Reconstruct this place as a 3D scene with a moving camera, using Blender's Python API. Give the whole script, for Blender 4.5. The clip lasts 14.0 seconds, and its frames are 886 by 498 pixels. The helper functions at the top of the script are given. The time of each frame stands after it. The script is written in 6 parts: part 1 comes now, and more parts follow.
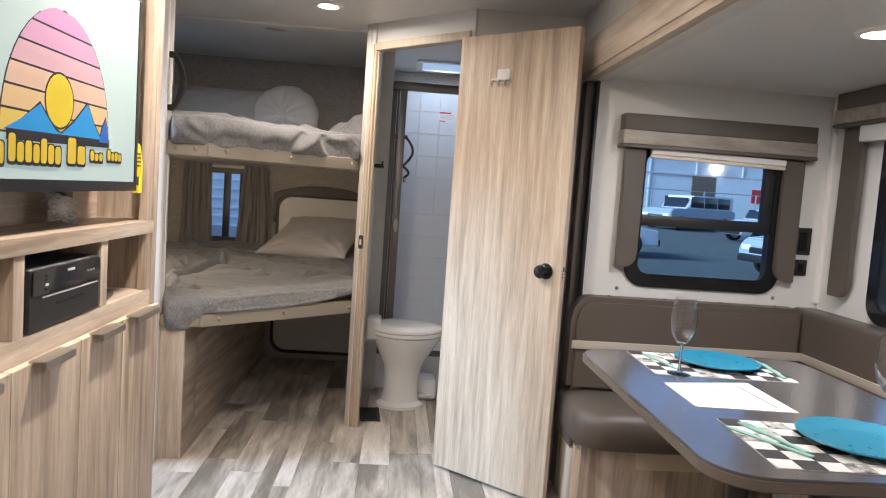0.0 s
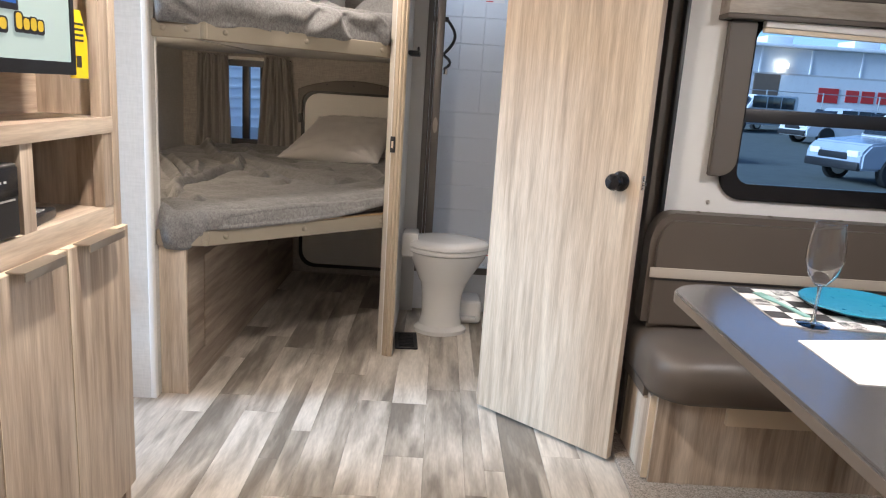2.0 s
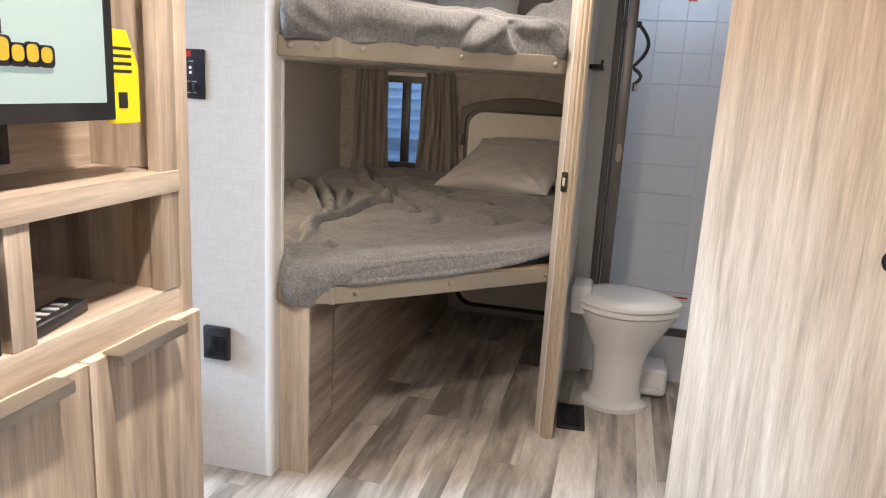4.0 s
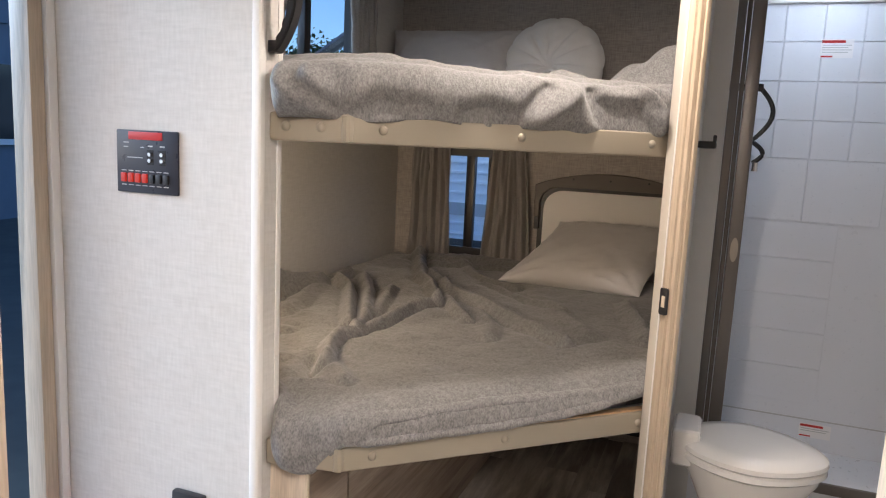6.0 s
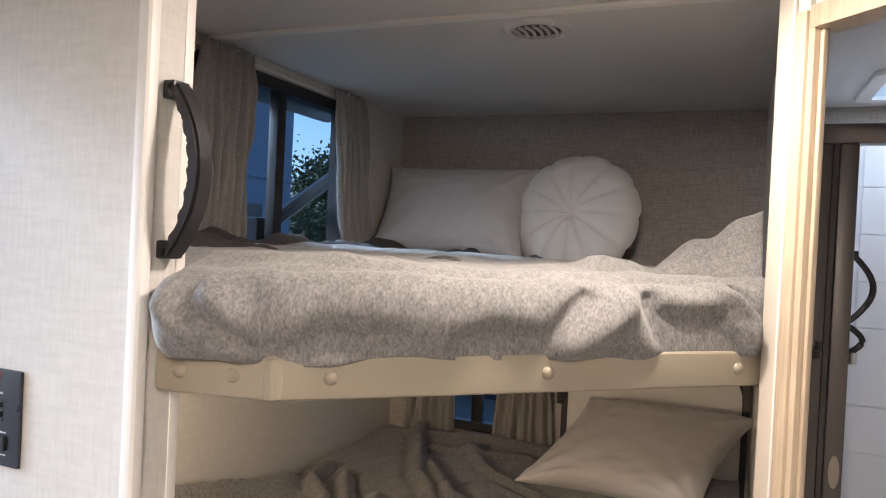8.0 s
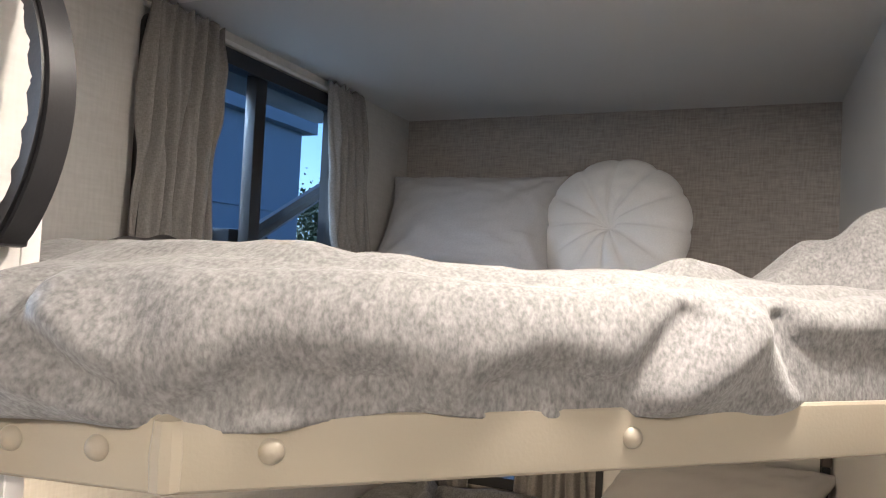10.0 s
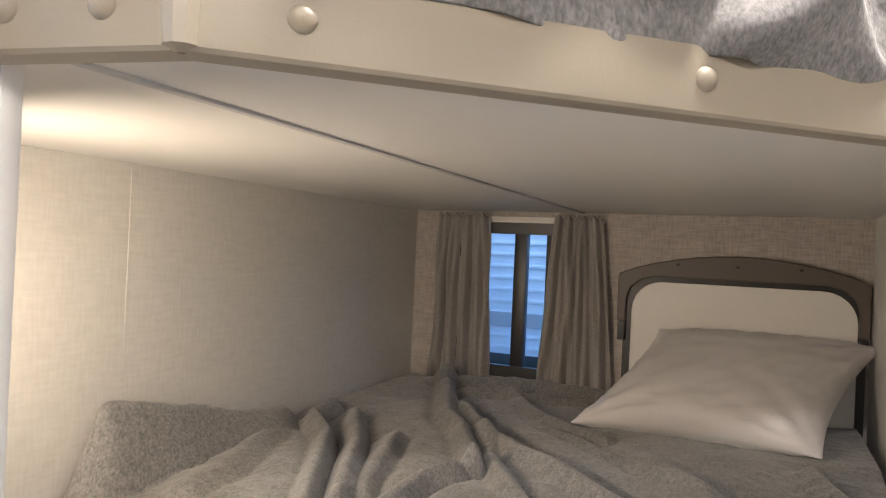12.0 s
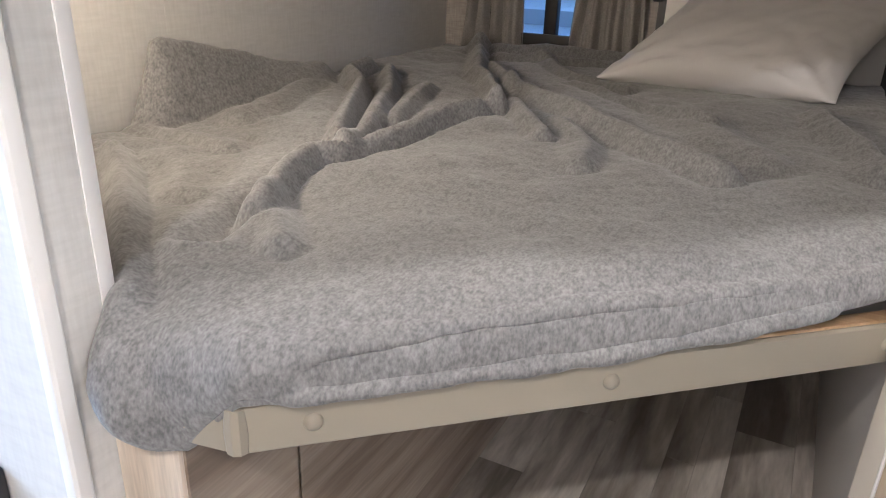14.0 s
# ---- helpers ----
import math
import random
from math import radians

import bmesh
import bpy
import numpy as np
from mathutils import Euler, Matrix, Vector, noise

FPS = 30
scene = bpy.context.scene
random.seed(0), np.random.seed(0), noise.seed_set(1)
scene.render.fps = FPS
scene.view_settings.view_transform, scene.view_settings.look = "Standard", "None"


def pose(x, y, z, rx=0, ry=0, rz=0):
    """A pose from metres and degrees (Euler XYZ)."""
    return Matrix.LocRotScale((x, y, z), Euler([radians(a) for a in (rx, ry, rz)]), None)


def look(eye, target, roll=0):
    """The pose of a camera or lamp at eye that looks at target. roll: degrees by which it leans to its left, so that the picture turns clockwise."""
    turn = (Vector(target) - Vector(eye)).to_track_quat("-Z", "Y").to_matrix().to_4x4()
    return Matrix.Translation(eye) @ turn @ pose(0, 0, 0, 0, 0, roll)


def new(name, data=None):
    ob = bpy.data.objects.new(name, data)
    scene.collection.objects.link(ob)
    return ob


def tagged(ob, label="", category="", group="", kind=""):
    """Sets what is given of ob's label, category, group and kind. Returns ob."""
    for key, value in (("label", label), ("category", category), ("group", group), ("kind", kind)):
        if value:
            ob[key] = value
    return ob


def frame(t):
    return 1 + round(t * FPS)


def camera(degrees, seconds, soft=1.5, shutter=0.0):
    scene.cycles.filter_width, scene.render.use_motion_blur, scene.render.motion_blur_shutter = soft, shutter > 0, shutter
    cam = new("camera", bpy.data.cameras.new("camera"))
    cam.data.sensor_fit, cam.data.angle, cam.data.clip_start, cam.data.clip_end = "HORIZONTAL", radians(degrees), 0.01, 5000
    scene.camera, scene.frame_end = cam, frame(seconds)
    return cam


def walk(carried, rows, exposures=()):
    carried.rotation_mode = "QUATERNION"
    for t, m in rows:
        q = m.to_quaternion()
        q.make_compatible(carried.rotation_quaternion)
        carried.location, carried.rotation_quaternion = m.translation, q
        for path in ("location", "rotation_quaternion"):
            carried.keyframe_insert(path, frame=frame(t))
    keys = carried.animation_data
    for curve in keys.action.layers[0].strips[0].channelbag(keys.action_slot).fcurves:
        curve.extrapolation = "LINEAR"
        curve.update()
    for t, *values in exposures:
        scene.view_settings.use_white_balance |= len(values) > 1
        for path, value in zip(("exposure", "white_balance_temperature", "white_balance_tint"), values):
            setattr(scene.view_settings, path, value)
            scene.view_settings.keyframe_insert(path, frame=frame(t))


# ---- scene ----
cam = camera(63.8, 14.0, 1.15)
METRES, EYE, TILT, LEAN, TURN = 3.45, 1.268, 0.0, 0.0, -3.8
ROWS = [
    (0.0, 0.0, 0.0, 0.0, 0.32, -4.61, -4.02),
    (0.5, 0.0006, 0.0369, 0.0005, 0.89, -5.55, -3.95),
    (1.0, -0.0001, 0.0755, -0.0039, 1.5, -8.15, -3.89),
    (1.5, -0.0007, 0.1174, -0.0103, 2.26, -10.95, -3.8),
    (2.0, -0.0025, 0.1606, -0.0117, 3.92, -12.63, -3.64),
    (2.5, -0.0054, 0.2016, -0.01, 7.28, -13.13, -3.53),
    (3.0, -0.0104, 0.2456, -0.0085, 11.53, -13.38, -3.39),
    (5.5, -0.0476, 0.4749, 0.0268, 23.59, -10.15, -2.76),
    (6.0, -0.0586, 0.5208, 0.0278, 25.01, -8.75, -2.74),
    (6.5, -0.0737, 0.5676, 0.0406, 25.86, -7.53, -2.74),
    (7.0, -0.0898, 0.6085, 0.0604, 26.18, -5.19, -2.78),
    (7.5, -0.1061, 0.6456, 0.0773, 26.3, -2.67, -2.74),
    (8.0, -0.1209, 0.6794, 0.0887, 26.28, -0.67, -2.8),
    (10.5, -0.1869, 0.8001, 0.0603, 27.08, 2.24, -2.71),
    (11.0, -0.1935, 0.8075, 0.0313, 27.18, 2.31, -2.69),
    (11.5, -0.1934, 0.8079, 0.0065, 27.38, 2.24, -2.67),
    (12.0, -0.1914, 0.8041, -0.0137, 27.8, 0.17, -2.62),
    (12.5, -0.1873, 0.7994, -0.0337, 28.53, -4.27, -2.44),
    (13.0, -0.1825, 0.7974, -0.0482, 29.46, -10.15, -2.25),
    (13.5, -0.1747, 0.7925, -0.0544, 30.39, -16.57, -2.04),
    (14.0, -0.1607, 0.781, -0.0529, 31.49, -22.54, -1.85),
]
E1 = [
    (0.0, 0.46, 6350, 13),
    (3.0, 0.52, 6450, 13),
    (6.0, 0.68, 6550, 15),
    (8.2, 0.76, 6650, 15),
    (10.5, 1.26, 6300, 12),
    (11.5, 1.24, 6250, 12),
    (12.5, 1.24, 5950, 13),
    (13.0, 1.26, 5850, 12),
    (13.5, 1.24, 5800, 12),
    (14.0, 1.08, 5750, 12),
]
walk(cam, [(t, pose(0, 0, EYE, TILT, LEAN, TURN) @ pose(METRES * x, METRES * y, METRES * z, 90 + pitch, roll, yaw)) for t, x, y, z, yaw, pitch, roll in ROWS], E1)

# ---- world and lamps ----
world = bpy.data.worlds.new("dusk_sky")
scene.world = world
world.use_nodes = True
wn = world.node_tree
sky = wn.nodes.new("ShaderNodeTexSky")
sky.sky_type, sky.sun_disc = "NISHITA", False
sky.sun_elevation, sky.sun_rotation = radians(24), radians(250)
sky.air_density, sky.ozone_density = 1.0, 8.0
wn.nodes["Background"].inputs["Strength"].default_value = 0.15
wn.links.new(sky.outputs[0], wn.nodes["Background"].inputs["Color"])
sun_data = bpy.data.lights.new("sun", "SUN")
sun_data.energy, sun_data.angle, sun_data.color = 5.0, radians(20), (0.50, 0.74, 1.0)
sun = new("sun", sun_data)
sun.matrix_world = look((-20, -3, 9), (0, 0, 0))

WARM = (1.0, 0.89, 0.775)


def lamp(x, y, z, power, size, colour, down=True, target=None, spread=180):
    d = bpy.data.lights.new("lamp", "AREA")
    d.shape, d.size, d.energy, d.color = "DISK", size, power, colour
    d.spread = radians(spread)
    o = new("lamp", d)
    o.matrix_world = look((x, y, z), target or (x, y + 0.0001, z - 1))
    return o


PUCKS = [(-0.38, 3.39, 2.09), (-0.38, 1.92, 2.09), (-0.38, -0.03, 2.09), (-0.38, -2.2, 2.09), (1.262, 1.88, 1.78)]
POWER = [7.4, 20.5, 14, 9, 11]
for (x, y, z), p in zip(PUCKS, POWER):
    lamp(x, y, z - 0.028, p, 0.10, WARM if x < 0 else (1.0, 0.96, 0.93))
# daylight through the shower skylight and the open entry door
lamp(0.255, 4.77, 2.085, 1.7, 0.34, (0.74, 0.86, 1.0))
lamp(-1.38, 3.237, 1.16, 2.4, 0.05, (1.0, 0.79, 0.55), target=(-0.95, 4.7, 0.80), spread=150)
door_light = bpy.data.lights.new("doorway_daylight", "AREA")
door_light.shape, door_light.size, door_light.size_y, door_light.energy, door_light.color = "RECTANGLE", 0.62, 1.8, 1.6, (0.86, 0.92, 1.0)
new("doorway_daylight", door_light).matrix_world = look((-1.64, 2.75, 1.0), (0, 2.75, 0.9))


# ---- materials ----
def links(m):
    return m.node_tree.nodes, m.node_tree.links


def plain(name, colour, rough=0.5, metal=0.0, bump=0.0, scale=60.0, vary=0.12, coat=0.0, sheen=0.0):
    """A painted, moulded or metal surface with slight mottling and fine relief."""
    m = bpy.data.materials.new(name)
    m.use_nodes = True
    n, l = links(m)
    b = n["Principled BSDF"]
    b.inputs["Metallic"].default_value = metal
    b.inputs["Coat Weight"].default_value = coat
    b.inputs["Coat Roughness"].default_value = rough * 0.8
    b.inputs["Sheen Weight"].default_value = sheen
    tc = n.new("ShaderNodeTexCoord")
    big, fine = n.new("ShaderNodeTexNoise"), n.new("ShaderNodeTexNoise")
    big.inputs["Scale"].default_value, big.inputs["Detail"].default_value = 3.0, 6
    fine.inputs["Scale"].default_value, fine.inputs["Detail"].default_value = scale, 4
    l.new(tc.outputs["Object"], big.inputs["Vector"]), l.new(tc.outputs["Object"], fine.inputs["Vector"])
    mr = n.new("ShaderNodeMapRange")
    mr.inputs["To Min"].default_value, mr.inputs["To Max"].default_value = 1 - vary, 1 + vary
    l.new(big.outputs["Fac"], mr.inputs["Value"])
    mul = n.new("ShaderNodeVectorMath")
    mul.operation = "SCALE"
    mul.inputs[0].default_value = colour
    l.new(mr.outputs[0], mul.inputs["Scale"])
    l.new(mul.outputs[0], b.inputs["Base Color"])
    rr = n.new("ShaderNodeMapRange")
    rr.inputs["To Min"].default_value, rr.inputs["To Max"].default_value = max(rough - 0.08, 0.02), min(rough + 0.08, 1)
    l.new(fine.outputs["Fac"], rr.inputs["Value"])
    l.new(rr.outputs[0], b.inputs["Roughness"])
    if bump:
        bp = n.new("ShaderNodeBump")
        bp.inputs["Strength"].default_value, bp.inputs["Distance"].default_value = bump, 0.002
        l.new(fine.outputs["Fac"], bp.inputs["Height"])
        l.new(bp.outputs[0], b.inputs["Normal"])
    return m


def grained(name, dark, mid, light, axis="z", stretch=14.0, fine=1.0, rough=0.45, per_piece=0.0, spread=0.12):
    """Printed wood laminate with grain that runs along one axis."""
    m = bpy.data.materials.new(name)
    m.use_nodes = True
    n, l = links(m)
    b = n["Principled BSDF"]
    tc = n.new("ShaderNodeTexCoord")
    info = n.new("ShaderNodeObjectInfo")
    shift = n.new("ShaderNodeVectorMath")
    shift.operation = "MULTIPLY_ADD"
    comb = n.new("ShaderNodeCombineXYZ")
    for i in range(3):
        l.new(info.outputs["Random"], comb.inputs[i])
    shift.inputs[1].default_value = (37.0, 53.0, 29.0)
    l.new(comb.outputs[0], shift.inputs[0])
    l.new(tc.outputs["Object"], shift.inputs[2])

    def layer(scale, across, detail, distort):
        mp = n.new("ShaderNodeMapping")
        s = [across] * 3
        s["xyz".index(axis)] = across / stretch
        mp.inputs["Scale"].default_value = s
        l.new(shift.outputs[0], mp.inputs["Vector"])
        t = n.new("ShaderNodeTexNoise")
        t.inputs["Scale"].default_value, t.inputs["Detail"].default_value, t.inputs["Distortion"].default_value = scale, detail, distort
        l.new(mp.outputs[0], t.inputs["Vector"])
        return t
    broad, streak, pore = layer(1.0, 11 * fine, 3, 0.6), layer(1.0, 34 * fine, 5, 0.4), layer(1.0, 220 * fine, 2, 0.0)
    mixv = n.new("ShaderNodeMath")
    mixv.operation = "MULTIPLY_ADD"
    mixv.inputs[1].default_value = 0.55
    half = n.new("ShaderNodeMath")
    half.operation = "MULTIPLY"
    half.inputs[1].default_value = 0.45
    l.new(streak.outputs["Fac"], half.inputs[0])
    l.new(broad.outputs["Fac"], mixv.inputs[0]), l.new(half.outputs[0], mixv.inputs[2])
    ramp = n.new("ShaderNodeValToRGB")
    e = ramp.color_ramp.elements
    e[0].position, e[0].color = 0.5 - spread, (*dark, 1)
    e[1].position, e[1].color = 0.5 + spread, (*light, 1)
    k = e.new(0.5)
    k.color = (*mid, 1)
    last = mixv
    if per_piece:
        add = n.new("ShaderNodeMath")
        add.operation = "MULTIPLY_ADD"
        add.inputs[1].default_value = per_piece
        off = n.new("ShaderNodeMath")
        off.operation = "SUBTRACT"
        off.inputs[1].default_value = 0.5
        l.new(info.outputs["Random"], off.inputs[0])
        l.new(off.outputs[0], add.inputs[0]), l.new(mixv.outputs[0], add.inputs[2])
        last = add
    l.new(last.outputs[0], ramp.inputs["Fac"])
    mr = n.new("ShaderNodeMapRange")
    mr.inputs["From Min"].default_value, mr.inputs["From Max"].default_value = 0.3, 0.7
    mr.inputs["To Min"].default_value, mr.inputs["To Max"].default_value = 0.86, 1.06
    l.new(pore.outputs["Fac"], mr.inputs["Value"])
    mul = n.new("ShaderNodeVectorMath")
    mul.operation = "SCALE"
    l.new(ramp.outputs[0], mul.inputs[0]), l.new(mr.outputs[0], mul.inputs["Scale"])
    l.new(mul.outputs[0], b.inputs["Base Color"])
    b.inputs["Roughness"].default_value = rough
    bp = n.new("ShaderNodeBump")
    bp.inputs["Strength"].default_value, bp.inputs["Distance"].default_value = 0.12, 0.001
    l.new(pore.outputs["Fac"], bp.inputs["Height"])
    l.new(bp.outputs[0], b.inputs["Normal"])
    return m


def woven(name, dark, light, thread=420.0, rough=0.85, bump=0.3, sheen=0.0, slub=6.0, contrast=0.5, blotch=0.1):
    """Linen paper or cloth: crossed threads with slubs."""
    m = bpy.data.materials.new(name)
    m.use_nodes = True
    n, l = links(m)
    b = n["Principled BSDF"]
    b.inputs["Roughness"].default_value, b.inputs["Sheen Weight"].default_value = rough, sheen
    tc = n.new("ShaderNodeTexCoord")
    outs = []
    for s in ((thread, thread, thread / slub), (thread / slub, thread / slub, thread)):
        mp = n.new("ShaderNodeMapping")
        mp.inputs["Scale"].default_value = s
        l.new(tc.outputs["Object"], mp.inputs["Vector"])
        t = n.new("ShaderNodeTexNoise")
        t.inputs["Scale"].default_value, t.inputs["Detail"].default_value = 0.5, 3
        l.new(mp.outputs[0], t.inputs["Vector"])
        outs.append(t)
    add = n.new("ShaderNodeMath")
    l.new(outs[0].outputs["Fac"], add.inputs[0]), l.new(outs[1].outputs["Fac"], add.inputs[1])
    mr = n.new("ShaderNodeMapRange")
    mr.inputs["From Min"].default_value, mr.inputs["From Max"].default_value = 1 - contrast / 2, 1 + contrast / 2
    l.new(add.outputs[0], mr.inputs["Value"])
    mix = n.new("ShaderNodeMix")
    mix.data_type = "RGBA"
    mix.inputs["A"].default_value, mix.inputs["B"].default_value = (*dark, 1), (*light, 1)
    l.new(mr.outputs[0], mix.inputs["Factor"])
    big = n.new("ShaderNodeTexNoise")
    big.inputs["Scale"].default_value, big.inputs["Detail"].default_value = 4.0, 5
    l.new(tc.outputs["Object"], big.inputs["Vector"])
    br = n.new("ShaderNodeMapRange")
    br.inputs["To Min"].default_value, br.inputs["To Max"].default_value = 1 - blotch, 1 + blotch
    l.new(big.outputs["Fac"], br.inputs["Value"])
    mul = n.new("ShaderNodeVectorMath")
    mul.operation = "SCALE"
    l.new(mix.outputs["Result"], mul.inputs[0]), l.new(br.outputs[0], mul.inputs["Scale"])
    l.new(mul.outputs[0], b.inputs["Base Color"])
    bp = n.new("ShaderNodeBump")
    bp.inputs["Strength"].default_value, bp.inputs["Distance"].default_value = bump, 0.001
    l.new(add.outputs[0], bp.inputs["Height"])
    l.new(bp.outputs[0], b.inputs["Normal"])
    return m


def fleece(name, dark, light):
    """Heathered fleece: short flecks, nap and soft sheen."""
    m = bpy.data.materials.new(name)
    m.use_nodes = True
    n, l = links(m)
    b = n["Principled BSDF"]
    b.inputs["Roughness"].default_value, b.inputs["Sheen Weight"].default_value, b.inputs["Sheen Roughness"].default_value = 0.95, 0.25, 0.5
    tc = n.new("ShaderNodeTexCoord")
    mp = n.new("ShaderNodeMapping")
    mp.inputs["Scale"].default_value = (1.0, 0.62, 0.5)
    l.new(tc.outputs["Object"], mp.inputs["Vector"])
    vals = []
    for scale, detail in ((300, 2), (110, 3), (9, 4)):
        t = n.new("ShaderNodeTexNoise")
        t.inputs["Scale"].default_value, t.inputs["Detail"].default_value = scale, detail
        l.new(mp.outputs[0], t.inputs["Vector"])
        vals.append(t)
    a = n.new("ShaderNodeMath")
    a.operation = "MULTIPLY_ADD"
    a.inputs[1].default_value = 0.6
    l.new(vals[0].outputs["Fac"], a.inputs[0])
    h = n.new("ShaderNodeMath")
    h.operation = "MULTIPLY"
    h.inputs[1].default_value = 0.4
    l.new(vals[1].outputs["Fac"], h.inputs[0]), l.new(h.outputs[0], a.inputs[2])
    ramp = n.new("ShaderNodeValToRGB")
    e = ramp.color_ramp.elements
    e[0].position, e[0].color = 0.36, (*dark, 1)
    e[1].position, e[1].color = 0.64, (*light, 1)
    l.new(a.outputs[0], ramp.inputs["Fac"])
    mr = n.new("ShaderNodeMapRange")
    mr.inputs["To Min"].default_value, mr.inputs["To Max"].default_value = 0.82, 1.12
    l.new(vals[2].outputs["Fac"], mr.inputs["Value"])
    mul = n.new("ShaderNodeVectorMath")
    mul.operation = "SCALE"
    l.new(ramp.outputs[0], mul.inputs[0]), l.new(mr.outputs[0], mul.inputs["Scale"])
    l.new(mul.outputs[0], b.inputs["Base Color"])
    bp = n.new("ShaderNodeBump")
    bp.inputs["Strength"].default_value, bp.inputs["Distance"].default_value = 0.5, 0.003
    l.new(a.outputs[0], bp.inputs["Height"])
    l.new(bp.outputs[0], b.inputs["Normal"])
    return m


def glowing(name, colour, strength):
    m = bpy.data.materials.new(name)
    m.use_nodes = True
    b = m.node_tree.nodes["Principled BSDF"]
    b.inputs["Base Color"].default_value = (*[c * 0.3 for c in colour], 1)
    b.inputs["Emission Color"].default_value, b.inputs["Emission Strength"].default_value = (*colour, 1), strength
    b.inputs["Roughness"].default_value = 0.35
    return m


def clear(name, tint=(0.97, 0.99, 1.0), rough=0.0, ior=1.45):
    m = bpy.data.materials.new(name)
    m.use_nodes = True
    b = m.node_tree.nodes["Principled BSDF"]
    b.inputs["Base Color"].default_value = (*tint, 1)
    b.inputs["Transmission Weight"].default_value, b.inputs["Roughness"].default_value, b.inputs["IOR"].default_value = 1.0, rough, ior
    return m


OAK = ((0.31, 0.235, 0.175), (0.50, 0.405, 0.315), (0.66, 0.565, 0.46))
wood_up = grained("oak_laminate_upright", *OAK, axis="z")
wood_along = grained("oak_laminate_lengthwise", *OAK, axis="y")
wood_cross = grained("oak_laminate_crosswise", *OAK, axis="x")
wood_door = grained("oak_laminate_door", (0.37, 0.28, 0.20), (0.55, 0.44, 0.33), (0.68, 0.575, 0.45), axis="z", stretch=18, fine=1.35, spread=0.15)
# the same oak, with the shade under the lower bunk put into its colour
wood_shaded = grained("shaded_oak_laminate_lengthwise", (0.20, 0.150, 0.112), (0.33, 0.262, 0.205), (0.44, 0.365, 0.295), axis="y")
plank_mat = grained("weathered_plank_vinyl", (0.20, 0.172, 0.142), (0.42, 0.372, 0.315), (0.64, 0.585, 0.515), axis="y", stretch=7, fine=0.6, rough=0.40, per_piece=0.17)
joint_mat = plain("floor_joint", (0.17, 0.145, 0.12), 0.7)
frame_oak = grained("pale_oak_frame", (0.44, 0.35, 0.255), (0.55, 0.45, 0.335), (0.62, 0.52, 0.40), axis="z", stretch=18, fine=1.0, spread=0.2)
raw_pine = grained("raw_pine", (0.42, 0.26, 0.13), (0.55, 0.36, 0.20), (0.62, 0.43, 0.26), axis="x", stretch=8, rough=0.7)
vent_plastic = plain("pale_grey_plastic", (0.62, 0.61, 0.60), 0.4, vary=0.04)
edge_cream = plain("cream_corner_strip", (0.56, 0.515, 0.445), 0.5, vary=0.05)
edge_band = plain("cream_edge_band", (0.72, 0.62, 0.48), 0.5, vary=0.05)
paper_white = woven("white_linen_wallpaper", (0.57, 0.55, 0.515), (0.69, 0.67, 0.635), 300, 0.7, 0.25, slub=7, contrast=0.9, blotch=0.03)
paper_taupe = woven("taupe_linen_wallpaper", (0.29, 0.26, 0.235), (0.52, 0.48, 0.44), 360, 0.75, 0.3, slub=8, contrast=0.8, blotch=0.05)
white_panel = plain("white_wall_panel", (0.68, 0.67, 0.65), 0.5, bump=0.05, vary=0.04)
ceiling_mat = plain("off_white_ceiling", (0.66, 0.65, 0.635), 0.42, bump=0.08, scale=140, vary=0.04)
trim_white = plain("white_trim", (0.80, 0.78, 0.75), 0.4, vary=0.04)
brown_trim = plain("brown_vinyl_trim", (0.105, 0.088, 0.074), 0.5, bump=0.05, vary=0.08)
black_plastic = plain("black_plastic", (0.018, 0.018, 0.02), 0.38, bump=0.08, scale=300)
black_gloss = plain("black_gloss", (0.012, 0.012, 0.014), 0.12)
seat_vinyl = plain("brown_vinyl_seat", (0.098, 0.080, 0.066), 0.42, bump=0.12, scale=240, vary=0.1)
stripe_vinyl = plain("beige_vinyl_stripe", (0.42, 0.375, 0.32), 0.5, bump=0.1, scale=240)
rail_vinyl = plain("khaki_vinyl_rail", (0.31, 0.272, 0.212), 0.45, bump=0.12, scale=260, vary=0.08)
blanket_mat = fleece("grey_heathered_fleece", (0.126, 0.123, 0.122), (0.258, 0.253, 0.248))
sheet_dark = woven("dark_grey_sheet", (0.05, 0.045, 0.043), (0.09, 0.082, 0.078), 700, 0.9, 0.3, slub=2)
curtain_mat = woven("taupe_curtain_cloth", (0.215, 0.202, 0.188), (0.36, 0.342, 0.322), 800, 0.85, 0.3, slub=3, contrast=0.8)
satin_grey = plain("grey_satin", (0.60, 0.58, 0.575), 0.30, bump=0.05, scale=400, vary=0.05, sheen=0.3)
pillow_grey = woven("pale_grey_cotton", (0.46, 0.45, 0.45), (0.60, 0.59, 0.585), 900, 0.85, 0.2, slub=2, contrast=0.9)
pillow_white = woven("white_velvet", (0.76, 0.745, 0.72), (0.88, 0.865, 0.84), 900, 0.8, 0.3, sheen=0.5, slub=2, contrast=0.9)
mattress_mat = woven("mattress_ticking", (0.10, 0.09, 0.085), (0.16, 0.145, 0.135), 900, 0.9, 0.2)
porcelain = plain("white_porcelain", (0.80, 0.79, 0.77), 0.16, vary=0.02, coat=0.3)
shower_mat = plain("white_moulded_acrylic", (0.74, 0.76, 0.80), 0.3, vary=0.03)
metal_taupe = plain("brown_anodised_frame", (0.16, 0.145, 0.135), 0.38, metal=0.6, vary=0.06)
